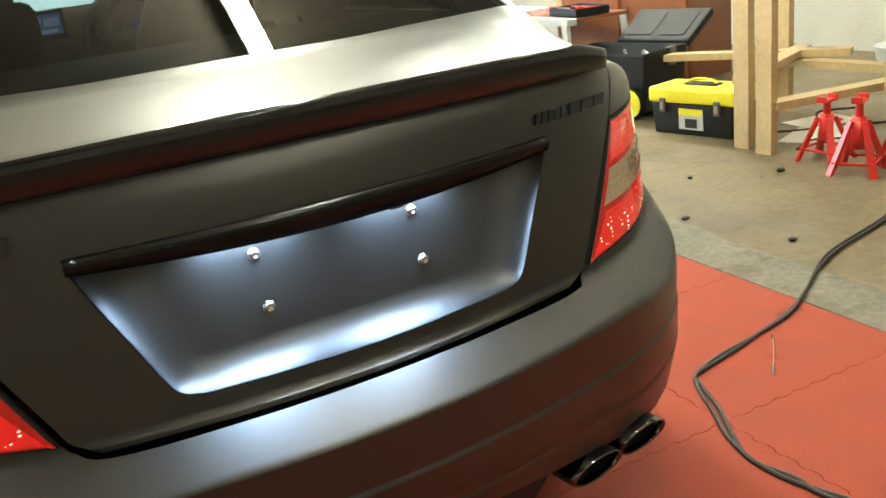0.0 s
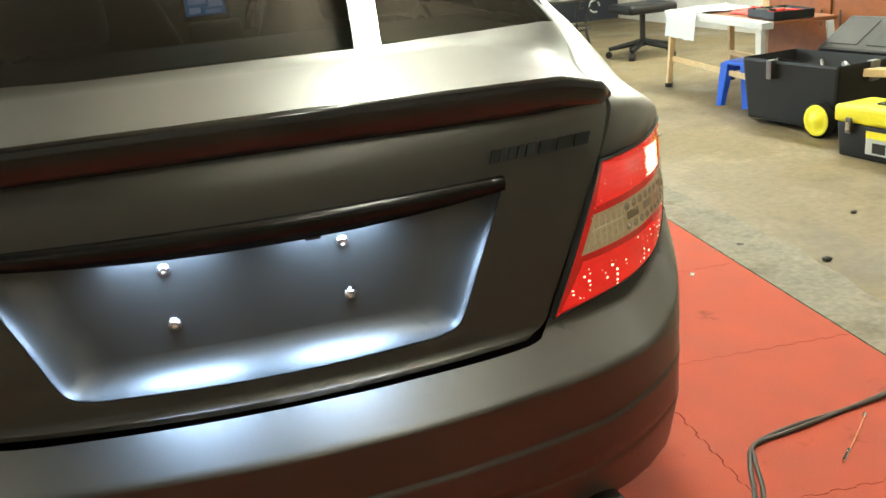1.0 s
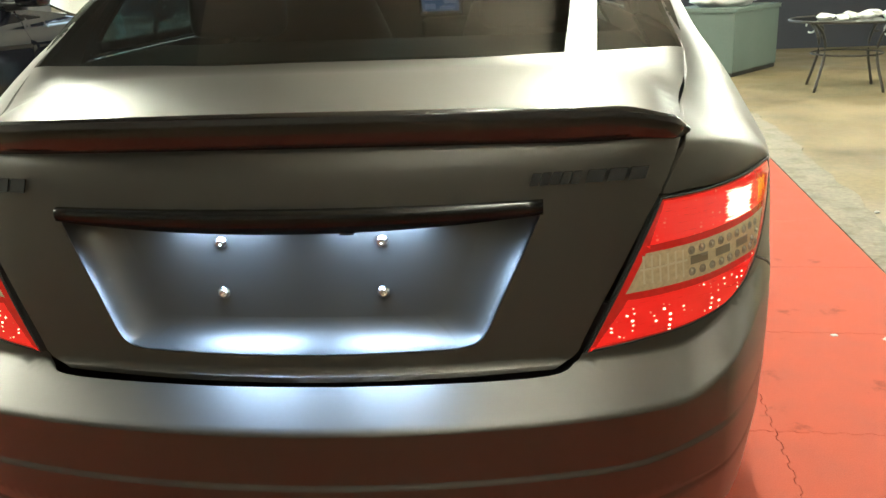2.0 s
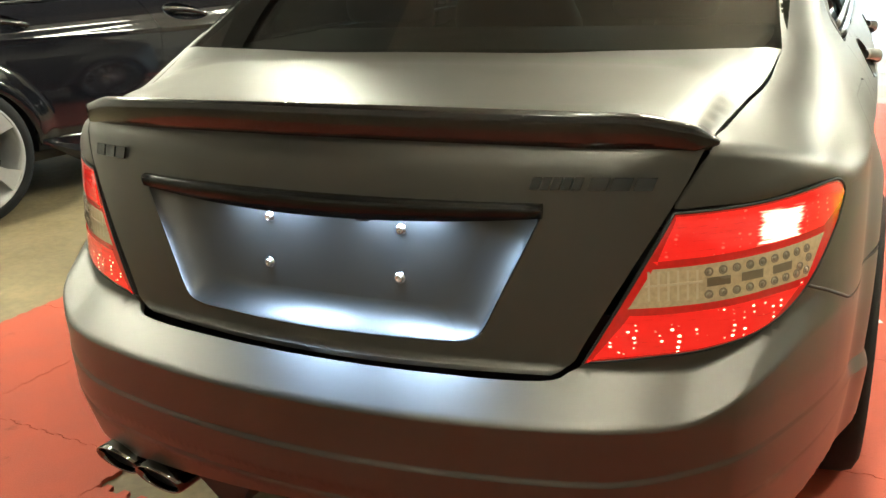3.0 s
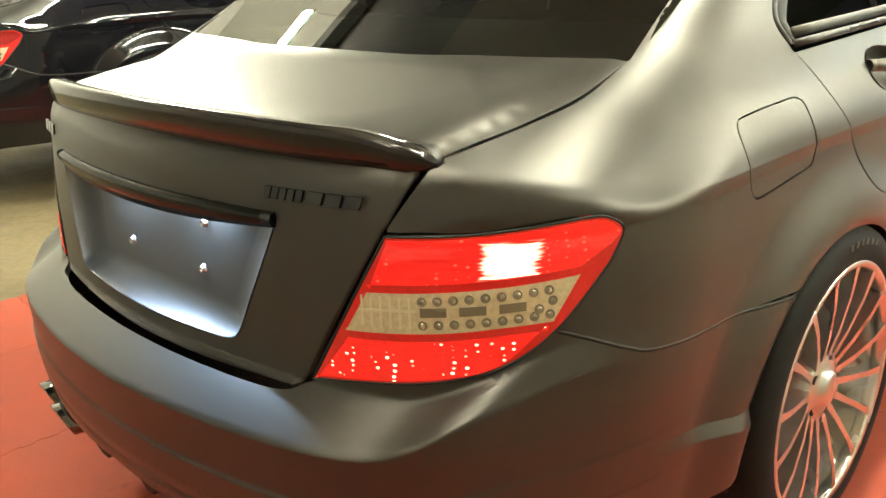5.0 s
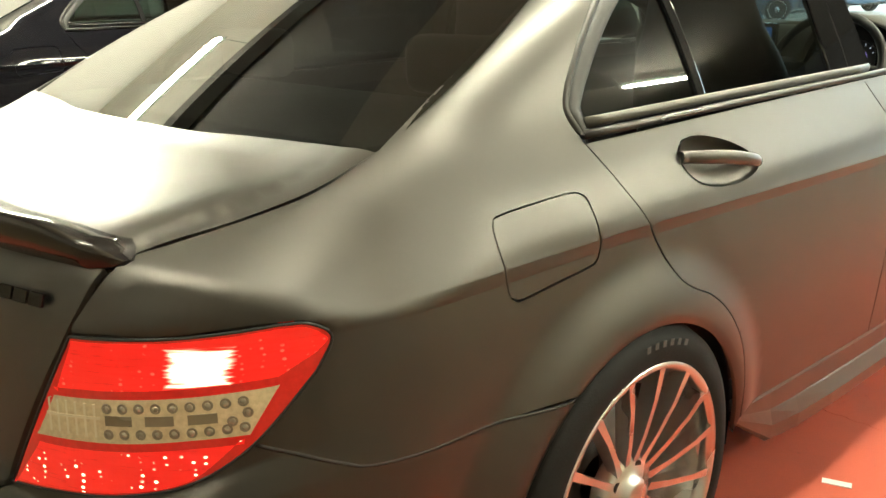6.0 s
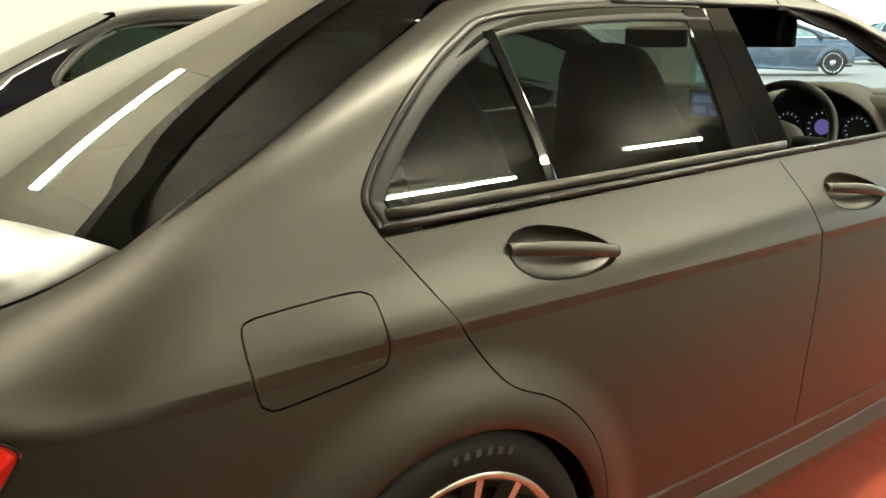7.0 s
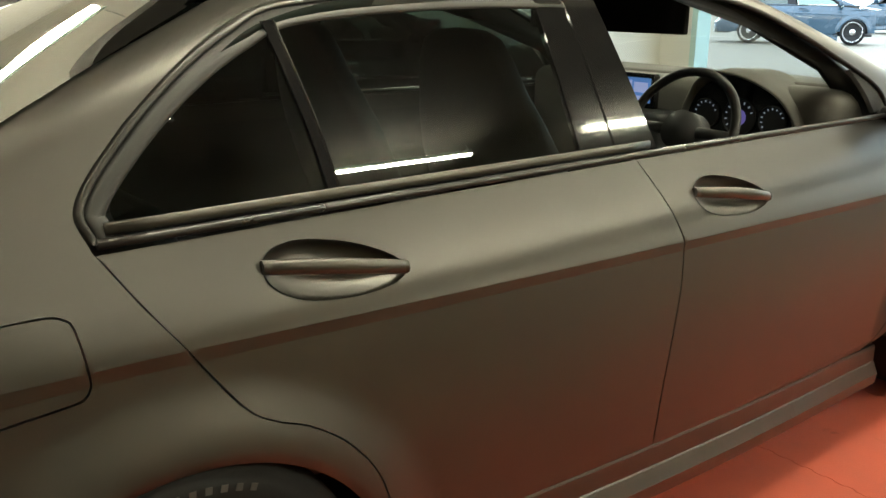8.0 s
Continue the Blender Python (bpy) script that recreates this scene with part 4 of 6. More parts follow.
def tail_lamp(mirror):
    lamp = new("tail_lamp")
    lamp.parent = car
    tagged(lamp, "red tail lamp with a clear middle band, lit")
    more = dict(mirror=mirror, level=0.003, h=(0.012, 0.010), flange=0.010, gap=0.0)
    band_top = [(0.532, 0.153, 0.750), (0.603, 0.191, 0.754), (0.672, 0.246, 0.759), (0.713, 0.293, 0.763), (0.750, 0.352, 0.767)]
    band_low = [(0.500, 0.136, 0.689), (0.603, 0.185, 0.694), (0.654, 0.220, 0.698), (0.690, 0.255, 0.702), (0.735, 0.312, 0.705)]
    over = [(x, y, z + 0.004) for x, y, z in band_top]
    under = [(x, y, z - 0.004) for x, y, z in band_low]
    full = loop(LAMP_TOP, LAMP_TIP, LAMP_LOW, LAMP_IN)
    press("housing", full, TAIL, SEAL, lamp, **{**more, "level": -0.002, "gap": 0.001})
    press("border_lens", full, TAIL, EDGE_LENS, lamp, "dim red rim of the lens", **{**more, "level": 0.0012, "gap": 0.0035})
    lens = {"upper_lens": loop(LAMP_TOP, [*LAMP_TIP[:3], (0.7745, 0.40, 0.798)], [(0.7745, 0.40, 0.798), over[-1]], over[::-1], [over[0], (0.530, 0.16, 0.768), (0.556, 0.172, 0.831)]),
            "middle_lens": loop(band_top, [band_top[-1], band_low[-1]], band_low[::-1], [band_low[0], band_top[0]]),
            "lower_lens": loop(under, [under[-1], *LAMP_LOW[2:]], [(0.440, 0.110, 0.602), under[0]])}
    for name, out in lens.items():
        press(name, out, TAIL, {"upper_lens": HOT_LENS, "middle_lens": CLEAR_LENS, "lower_lens": RED_LENS}[name], lamp, **{**more, "gap": 0.0065 if name != "middle_lens" else 0.001})
    spots = [z + 0.0012 * i for z in (0.708, 0.742) for i in range(9)] + [0.7365, 0.7265]
    us = np.linspace(TAIL.flat((0.605, 0.19, 0.72))[0], TAIL.flat((0.728, 0.31, 0.72))[0], 9).tolist()
    flat = np.stack([us * 2 + [us[-1] + 0.004, us[-2] + 0.006], spots], -1)
    at = TAIL.meet(flat)
    nrm = normals(at)
    v, f = lathe([(0.0042, 0), (0.0038, 0.0007), (0.0024, 0.0012), (0.0001, 0.0014)], 12)
    dome = link("led", v, f, LED, lamp, smooth=True)
    v, f = lathe([(0.0001, 0.0005), (0.0056, 0.0005), (0.0066, 0.001), (0.0070, 0.0)], 14)
    cup = link("led_pocket", v, f, SLOT, lamp, smooth=True)
    for i, (p, d) in enumerate(zip(at, nrm)):
        ob = dome if i == 0 else new("led", dome.data)
        ob.parent = lamp
        if mirror:
            p, d = p * MIR, d * MIR
        ob.matrix_basis = Matrix.Translation(p + d * 0.0038) @ Vector(d).to_track_quat("Z", "Y").to_matrix().to_4x4()
        pocket = cup if i == 0 else new("led_pocket", cup.data)
        pocket.parent = lamp
        pocket.matrix_basis = Matrix.Translation(p + d * 0.0034) @ Vector(d).to_track_quat("Z", "Y").to_matrix().to_4x4()
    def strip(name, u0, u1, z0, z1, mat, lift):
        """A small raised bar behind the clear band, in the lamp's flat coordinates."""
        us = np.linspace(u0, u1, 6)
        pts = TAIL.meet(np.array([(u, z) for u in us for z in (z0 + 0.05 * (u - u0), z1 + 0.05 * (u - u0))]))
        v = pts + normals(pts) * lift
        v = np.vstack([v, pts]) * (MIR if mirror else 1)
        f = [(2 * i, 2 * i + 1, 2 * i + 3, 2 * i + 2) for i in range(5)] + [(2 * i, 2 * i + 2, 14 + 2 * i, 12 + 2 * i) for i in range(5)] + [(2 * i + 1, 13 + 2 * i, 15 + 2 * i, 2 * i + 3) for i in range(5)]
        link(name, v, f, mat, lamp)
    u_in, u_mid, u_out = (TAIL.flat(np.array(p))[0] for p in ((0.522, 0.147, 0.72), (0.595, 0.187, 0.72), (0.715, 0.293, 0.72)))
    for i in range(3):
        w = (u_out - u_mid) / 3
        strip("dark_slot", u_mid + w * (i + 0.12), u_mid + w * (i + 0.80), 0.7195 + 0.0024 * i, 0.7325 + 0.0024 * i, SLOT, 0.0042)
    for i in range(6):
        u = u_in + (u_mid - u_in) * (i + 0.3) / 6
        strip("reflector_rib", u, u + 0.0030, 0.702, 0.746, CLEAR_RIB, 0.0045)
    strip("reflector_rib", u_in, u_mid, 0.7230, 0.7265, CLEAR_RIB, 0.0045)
    v, f = tube(TAIL.meet(inset(TAIL.flat(full), 0.0015)) * (MIR if mirror else 1), 0.0022, 6, True)
    link("rubber_edge", v, f, SEAL, lamp, smooth=True)
    return lamp


for mirror in (False, True):
    tail_lamp(mirror)


# doors
def oval(cy, cz, a, b, tilt, n=40):
    t = np.arange(n) * 2 * math.pi / n
    c, s = math.cos(tilt), math.sin(tilt)
    u, v = a * np.sign(np.cos(t)) * np.abs(np.cos(t)) ** 0.9, b * np.sin(t) * (1 + 0.25 * np.cos(t) * -1)
    return np.stack([0 * t, cy + c * u - s * v, cz + s * u + c * v], -1)


def door(name, outline, grip, mirror, label):
    cy, cz, a, b = grip
    mid_y = cy
    hole = oval(cy, cz, a, b, radians(-9))
    ob = press(name, outline, SIDE, PAINT, car, label, h=(0.03, 0.007), gap=0.0016, mirror=mirror, holes=[hole], lines=crease_lines(1.0, 2.5) + arch_lines(8, 84, 50) if mid_y < 2 else crease_lines(2.1, 3.5))
    press("door_card", outline, SIDE, CABIN, ob, h=(0.08, 0.05), mirror=mirror, level=-0.07, flange=0, gap=0.02, sink=0)
    rim = SIDE.meet(SIDE.flat(hole))
    mid = rim.mean(0)
    verts, faces, n = [], [], len(rim)
    shape = [(1.0, -0.0012), (0.96, 0.004), (0.86, 0.015), (0.70, 0.027), (0.48, 0.036), (0.22, 0.040), (0.02, 0.041)]
    for k, deep in shape:
        ring = mid + (rim - mid) * k
        ring[:, 0] = rim[:, 0] * k + mid[0] * (1 - k) - deep
        verts += list(ring * (MIR if mirror else 1))
    for k in range(len(shape) - 1):
        faces += [(k * n + i, k * n + (i + 1) % n, (k + 1) * n + (i + 1) % n, (k + 1) * n + i) for i in range(n)]
    link("handle_bowl", verts, faces, PAINT, ob, smooth=True)
    verts, faces = [], []
    ts = np.linspace(-1, 1, 21)
    for t in ts:
        y = cy + t * a * 1.0
        z = cz + 0.004 - 0.16 * t * a + 0.006 * (1 - t * t)
        x = float(np.interp(t, (-1, 1), (rim[n // 2, 0], rim[0, 0]))) + 0.001 + 0.019 * (1 - abs(t) ** 3)
        half, thick = 0.0115 + 0.0030 * (1 - t * t), 0.009
        for k in np.arange(10) * 2 * math.pi / 10:
            verts.append(((x + thick * math.cos(k)) * (-1 if mirror else 1), y, z + half * math.sin(k)))
    for i in range(len(ts) - 1):
        faces += [(i * 10 + j, i * 10 + (j + 1) % 10, (i + 1) * 10 + (j + 1) % 10, (i + 1) * 10 + j) for j in range(10)]
    faces += [tuple(range(10)), tuple(range(len(ts) * 10 - 1, (len(ts) - 1) * 10 - 1, -1))]
    link("handle", verts, faces, PAINT, ob, "satin grey pull handle", smooth=True)
    return ob


rear_door = loop([(0, y, z) for _, y, z in DOOR_BACK], yz((1.425, 0.345), (2.20, 0.305)), yz(*DOOR_MID[::-1]), yz((2.163, 0.995), (1.6, 0.9935), (0.978, 0.988)), n=6)
front_door = loop(yz(*DOOR_MID), yz((2.20, 0.305), (3.30, 0.25)), yz((3.30, 0.25), (3.42, 0.45), (3.46, 0.70), (3.46, 0.90), (3.44, 0.985)), yz((3.44, 0.985), (2.8, 0.992), (2.163, 0.995)), n=6)
for mirror in (False, True):
    door("rear_door", rear_door, (1.345, 0.909, 0.132, 0.044), mirror, "closed satin grey rear door")
    door("front_door", front_door, (2.465, 0.880, 0.150, 0.044), mirror, "closed satin grey front door, window down")

# belt strips, window frames, pillars and panes
PANE = loop(yz((1.030, 1.004), (1.024, 1.055), (1.13, 1.168), (1.25, 1.256), (1.34, 1.300), (1.50, 1.333), (1.75, 1.345), (1.985, 1.340)), yz((1.985, 1.340), (2.01, 1.006)), yz((2.01, 1.006), (1.5, 1.006), (1.030, 1.004)))
for mirror in (False, True):
    k = MIR if mirror else 1
    def rail(pts, r, mat, name, out=0.004, flat=1.0, label=""):
        run = SIDE.meet(SIDE.flat(spline(pts, 8)))
        v, f = tube((run + normals(run) * out) * k, r, 8, flat=flat)
        return link(name, v, f, mat, car, label, smooth=True)
    rail([(0, y, z) for _, y, z in WINDOW_TOP[6:]], 0.007, TRIM, "window_surround", -0.001)
    edge = spline([(y, z) for _, y, z in WINDOW_TOP[:8]], 10)
    edge = edge[edge[:, 0] < 2.10]
    turn = np.gradient(edge, axis=0)
    turn = np.stack([turn[:, 1], -turn[:, 0]], -1) / np.linalg.norm(turn, axis=1, keepdims=True)
    skin = SIDE.meet(SIDE.flat(np.stack([0 * edge[:, 0], edge[:, 0], edge[:, 1]], -1)))[:, 0]
    for name, mat, profile in (("window_surround", FRAME_GREY, ((0.001, -0.010), (0.003, -0.003), (0.005, 0.000), (0.012, 0.001), (0.014, -0.002), (0.0145, -0.009))), ("window_seal", SEAL_GREY, ((0.0145, -0.009), (0.017, -0.003), (0.021, 0.000), (0.029, 0.000), (0.038, -0.003), (0.044, -0.009), (0.045, -0.020)))):
        verts, faces, n = [], [], len(profile)
        for d, rise in profile:
            q = edge + turn * d
            f = min(d / 0.04, 1.0)
            x = skin * (1 - f) + (SidePane().meet(q)[:, 0] + 0.012) * f + rise
            verts += list(np.stack([x, q[:, 0], np.maximum(q[:, 1], 1.0)], -1) * k)
        m = len(edge)
        for i in range(n - 1):
            faces += [(i * m + j, i * m + j + 1, (i + 1) * m + j + 1, (i + 1) * m + j) for j in range(m - 1)]
        link(name, verts, faces, mat, car, smooth=True)
    rail(yz((0.985, 0.999), (1.6, 1.002), (2.2, 1.002), (3.38, 0.994)), 0.010, TRIM, "belt_strip", 0.000, 0.8, "black belt strip")
    rail(yz((1.0, 1.016), (1.6, 1.019), (2.22, 1.019)), 0.0055, PAINT, "belt_trim", 0.001, 1.9)
    run = SidePane(0.004).meet(spline([(1.390, 1.008), (1.372, 1.14), (1.338, 1.300)], 8))
    verts, faces, m = [], [], len(run)
    for dy, dx in ((-0.012, -0.004), (-0.011, 0.003), (0.007, 0.004), (0.0085, 0.006), (0.011, 0.005), (0.012, -0.004)):
        verts += list((run + np.array([dx, dy, dy * 0.12])) * k)
    for i in range(5):
        faces += [(i * m + j, i * m + j + 1, (i + 1) * m + j + 1, (i + 1) * m + j) for j in range(m - 1)]
    link("window_divider", verts, faces, GLOSS_BLACK, car, "gloss black window divider")
    press("rear_pane", PANE, SidePane(), GLASS_DARK, car, "tinted side window", h=(0.05, 0.03), level=0, flange=0, gap=0, sink=0, mirror=mirror)
    press("pillar_cover", loop(yz((2.00, 1.004), (1.972, 1.345)), yz((1.972, 1.345), (2.055, 1.348)), yz((2.055, 1.348), (2.11, 1.004)), yz((2.11, 1.004), (2.00, 1.004)), n=4), SidePane(0.005), PILLAR_BLACK, car, "gloss black pillar cover", h=(0.03, 0.03), level=0, mirror=mirror)
    press("pillar_cover", loop(yz((2.113, 1.004), (2.059, 1.348)), yz((2.059, 1.348), (2.16, 1.350)), yz((2.16, 1.350), (2.255, 1.004)), yz((2.255, 1.004), (2.113, 1.004)), n=4), SidePane(0.005), PILLAR_BLACK, car, h=(0.03, 0.03), level=0, mirror=mirror)
for mirror in (False, True):
    press("sail_panel", loop(yz((3.24, 1.140), (3.36, 1.082), (3.41, 1.012)), yz((3.41, 1.012), (3.33, 1.006)), yz((3.33, 1.006), (3.30, 1.07), (3.24, 1.140)), n=4), SIDE, BLACK_PLASTIC, car, "black triangle at the mirror", h=(0.03, 0.03), level=-0.002, mirror=mirror)
for mirror in (False, True):
    verts, faces = [], []
    for (ya, za), (yb, zb) in (((2.46, 1.375), (2.42, 1.342)), ((2.80, 1.322), (2.78, 1.264)), ((3.16, 1.180), (3.18, 1.130)), ((3.30, 1.095), (3.28, 1.066)), ((3.40, 0.985), (3.355, 0.975))):
        xa = float(SidePane(-0.022).meet(np.array([[ya, za]]))[0, 0])
        verts += [(x * (-1 if mirror else 1), y, z) for x, y, z in ((xa, ya, za), (xa - 0.012, (ya + yb) / 2, (za + zb) / 2 - 0.006), (0.592, yb, zb), (0.565, yb + 0.05, zb + 0.012), (xa - 0.035, ya + 0.06, za + 0.012))]
    for i in range(4):
        faces += [(i * 5 + j, i * 5 + (j + 1) % 5, i * 5 + 5 + (j + 1) % 5, i * 5 + 5 + j) for j in range(5)]
    faces += [(0, 1, 2, 3, 4), (24, 23, 22, 21, 20)]
    link("pillar_trim", verts, faces, CABIN_BLACK, car, "black inner trim of the windscreen pillar", smooth=True)
left_pane = loop(yz((2.26, 1.006), (2.17, 1.343)), yz((2.17, 1.343), (2.5, 1.338), (2.80, 1.30), (3.15, 1.170), (3.36, 1.02)), yz((3.36, 1.02), (2.26, 1.006)))
press("front_pane", left_pane, SidePane(), GLASS_DARK, car, "tinted side window", h=(0.05, 0.03), level=0, flange=0, gap=0, sink=0, mirror=True)
press("rear_window", loop(both([(0, 0.53, 0.985), (0.33, 0.54, 0.985), (0.66, 0.575, 0.985)]), [(0.66, 0.575, 0.985)] + GLASS_SIDE[1:], both([(0, 1.43, 1.405), (0.470, 1.35, 1.367)])[::-1], [(-x, y, z) for x, y, z in GLASS_SIDE[1:]][::-1] + [(-0.66, 0.575, 0.985)]), PANE_VIEW, GLASS_REAR, car, "dark tinted rear window", h=(0.02, 0.015), level=0, gap=0.001, flange=0, sink=0)
SHIELD_SIDE = [(0.51, 2.80, 1.376), (0.58, 3.14, 1.27), (0.64, 3.52, 1.143), (0.685, 3.82, 1.03)]
press("windscreen", loop(both([(0, 2.88, 1.40), (0.51, 2.80, 1.376)]), SHIELD_SIDE, both([(0, 3.95, 1.0), (0.685, 3.82, 1.03)])[::-1], [(-x, y, z) for x, y, z in SHIELD_SIDE][::-1]), FRONT, GLASS_CLEAR, car, "clear windscreen", h=(0.06, 0.05), gap=0.004, flange=0, sink=0, level=-0.004)
ROOF_SIDE = [(0.472, 1.37, 1.37), (0.502, 1.7, 1.405), (0.512, 2.2, 1.405), (0.508, 2.79, 1.378)]
roof_loop = loop(both([(0, 1.44, 1.41), (0.472, 1.37, 1.37)]), ROOF_SIDE, both([(0, 2.87, 1.40), (0.508, 2.79, 1.378)])[::-1], [(-x, y, z) for x, y, z in ROOF_SIDE][::-1])
press("roof", roof_loop, TOP, PAINT, car, h=(0.05, 0.05), gap=0.001)
press("headliner", roof_loop, TOP, CABIN_BLACK, car, h=(0.1, 0.1), level=-0.045, flange=0, sink=0)

# front end
BONNET_SIDE = [(0.67, 3.85, 0.965), (0.66, 4.05, 0.93), (0.58, 4.35, 0.86)]
press("bonnet", loop(both([(0, 3.98, 0.96), (0.67, 3.85, 0.965)]), BONNET_SIDE, both([(0, 4.50, 0.86), (0.58, 4.35, 0.86)])[::-1], [(-x, y, z) for x, y, z in BONNET_SIDE][::-1]), TOP, PAINT, car, h=(0.06, 0.05))
FWY = AXLE_Y + WHEELBASE
wing_loop = loop(yz((3.463, 0.985), (3.9, 0.93), (4.3, 0.84)), yz((4.3, 0.84), (4.36, 0.6), (4.36, 0.3)), yz((4.36, 0.3), (FWY + 0.372, 0.33)), [(0, y, z) for _, y, z in arch(3, 177, ARCH_Y + WHEELBASE)], yz((FWY - 0.37, 0.345), (3.31, 0.26)), yz((3.31, 0.26), (3.423, 0.45), (3.463, 0.70), (3.463, 0.90), (3.463, 0.985)), n=4)
for mirror in (False, True):
    press("front_wing", wing_loop, SIDE, PAINT, car, h=(0.04, 0.02), mirror=mirror)
press("front_bumper", loop(both([(0, 0, 0.80), (0.66, 0, 0.78)]), xz((0.66, 0.78), (0.74, 0.5), (0.70, 0.25)), both([(0, 0, 0.22), (0.70, 0, 0.25)])[::-1], xz((-0.70, 0.25), (-0.74, 0.5), (-0.66, 0.78))), Flat((0, -1, 0)), PAINT, car, h=(0.05, 0.03))
for mirror in (False, True):
    s = -1 if mirror else 1
    verts, faces = [], []
    ys = np.concatenate([np.linspace(1.436, 1.62, 6), np.linspace(1.75, 3.42, 10)])
    prof = [(0.80, 0.004), (0.834, 0.003), (0.837, -0.004), (0.838, -0.052), (0.841, -0.056), (0.855, -0.088), (0.857, -0.092), (0.852, -0.130), (0.83, -0.142)]
    for y in ys:
        zt = 0.345 - 0.052 * (y - 1.4)
        lift = max(0.0, 1 - (y - 1.436) / 0.2) * 0.85
        out = float(flank(min(max(y, 1.62), 3.2), zt + 0.006)) - 0.836
        x_far = min(1.0, (y - 1.436) / 0.4)
        verts += [(s * (0.838 + (x - 0.838) * x_far + out if x > 0.838 else x + out), y, zt + (z * (1 - lift) if z < 0 else z)) for x, z in prof]
    n = len(prof)
    for i in range(len(ys) - 1):
        faces += [(i * n + j, i * n + j + 1, (i + 1) * n + j + 1, (i + 1) * n + j) for j in range(n - 1)]
    faces += [tuple(range(n)), tuple(range(len(ys) * n - 1, (len(ys) - 1) * n - 1, -1))]
    link("side_skirt", verts, faces, PAINT, car, "satin grey side skirt")
bm = box(bmesh.new(), (-0.72, 0.72, 0.22), (0.72, 4.3, 0.27), 0.01)
part("floor_pan", bm, SEAL, car)


# wheels
def wheel(cx, cy, parent, spokes=16, rim_r=0.257, alloy=RIM):
    """One wheel with its axle along x, outer face at x = cx."""
    hub = new("wheel")
    hub.parent = parent
    s = 1 if cx > 0 else -1
    base = Matrix.Translation((cx, cy, AXLE_Z)) @ (Matrix() if s > 0 else pose(0, 0, 0, 0, 0, 180)) @ pose(0, 0, 0, 0, 90, 0)
    hub.matrix_basis = base
    R, W = AXLE_Z, 0.245
    v, f = lathe([(rim_r - 0.01, -0.006), (rim_r + 0.004, 0.002), (rim_r + 0.02, 0.006), (R - 0.035, 0.004), (R - 0.012, -0.008), (R - 0.003, -0.03), (R, -0.07), (R, -W + 0.07), (R - 0.012, -W + 0.01), (rim_r, -W)], 72)
    link("tyre", v, f, RUBBER, hub, "low black tyre", smooth=True)
    v, f = lathe([(rim_r - 0.013, -0.03), (rim_r - 0.012, -0.006), (rim_r - 0.006, 0.003), (rim_r + 0.004, 0.004), (rim_r + 0.006, -0.002), (rim_r - 0.004, -0.012), (rim_r - 0.02, -0.03), (rim_r - 0.03, -0.2)], 72)
    rim = link("rim", v, f, alloy, hub, "bright machined alloy rim", smooth=True)
    if spokes > 8:
        for i in range(spokes):
            a = 2 * math.pi * (i + 0.5) / spokes
            bm = bmesh.new()
            for r0, w, z0, z1 in ((0.055, 0.0085, -0.045, -0.026), (0.12, 0.0062, -0.042, -0.012), (0.19, 0.0062, -0.036, -0.002), (rim_r - 0.008, 0.0085, -0.03, 0.001)):
                for y, z in ((-w, z1), (w, z1), (w * 0.8, z0), (-w * 0.8, z0)):
                    bm.verts.new((r0, y, z))
            bm.verts.ensure_lookup_table()
            for k in range(3):
                for j in range(4):
                    bm.faces.new([bm.verts[k * 4 + j], bm.verts[k * 4 + (j + 1) % 4], bm.verts[k * 4 + 4 + (j + 1) % 4], bm.verts[k * 4 + 4 + j]])
            bmesh.ops.rotate(bm, verts=bm.verts, matrix=Matrix.Rotation(a, 3, "Z"))
            part("spoke", bm, alloy, hub)
    else:
        for i in range(spokes):
            a = 2 * math.pi * (i + 0.75) / spokes
            bm = bmesh.new()
            for r0, w0, w1, z0, z1 in ((0.03, 0.026, 0.026, -0.06, -0.03), (0.11, 0.021, 0.021, -0.055, -0.016), (0.19, 0.033, 0.033, -0.045, -0.004), (rim_r - 0.006, 0.056, 0.056, -0.03, 0.0)):
                for y, z in ((-w0, z1), (w1, z1), (w1 * 0.9, z0), (-w0 * 0.9, z0)):
                    bm.verts.new((r0, y, z))
            bm.verts.ensure_lookup_table()
            for k in range(3):
                for j in range(4):
                    bm.faces.new([bm.verts[k * 4 + j], bm.verts[k * 4 + (j + 1) % 4], bm.verts[k * 4 + 4 + (j + 1) % 4], bm.verts[k * 4 + 4 + j]])
            bmesh.ops.rotate(bm, verts=bm.verts, matrix=Matrix.Rotation(a, 3, "Z"))
            part("spoke", bm, alloy, hub)
    small = 1.0 if spokes > 8 else 0.72
    v, f = lathe([(r * small, h) for r, h in ((0.0001, -0.006), (0.026, -0.006), (0.034, -0.010), (0.037, -0.018), (0.060, -0.022), (0.072, -0.026), (0.078, -0.034), (0.078, -0.06))], 40)
    link("hub_cap", v, f, alloy, hub, "alloy hub with five bolt holes", smooth=True)
    for i in range(5):
        a = 2 * math.pi * i / 5 + 0.3
        v, f = lathe([(0.0105, -0.0235), (0.0105, -0.0215), (0.0001, -0.0215)], 14, Matrix.Translation((0.056 * small * math.cos(a), 0.056 * small * math.sin(a), 0)))
        link("bolt_hole", v, f, SEAL, hub)
    v, f = lathe([(0.05, -0.10), (0.178, -0.10), (0.180, -0.104), (0.180, -0.128), (0.05, -0.13)], 48)
    link("brake_disc", v, f, STEEL, hub, "steel brake disc", smooth=True)
    v, f = lathe([(0.0001, -0.16), (rim_r - 0.02, -0.16)], 32)
    link("wheel_back", v, f, SEAL, hub)
    return hub


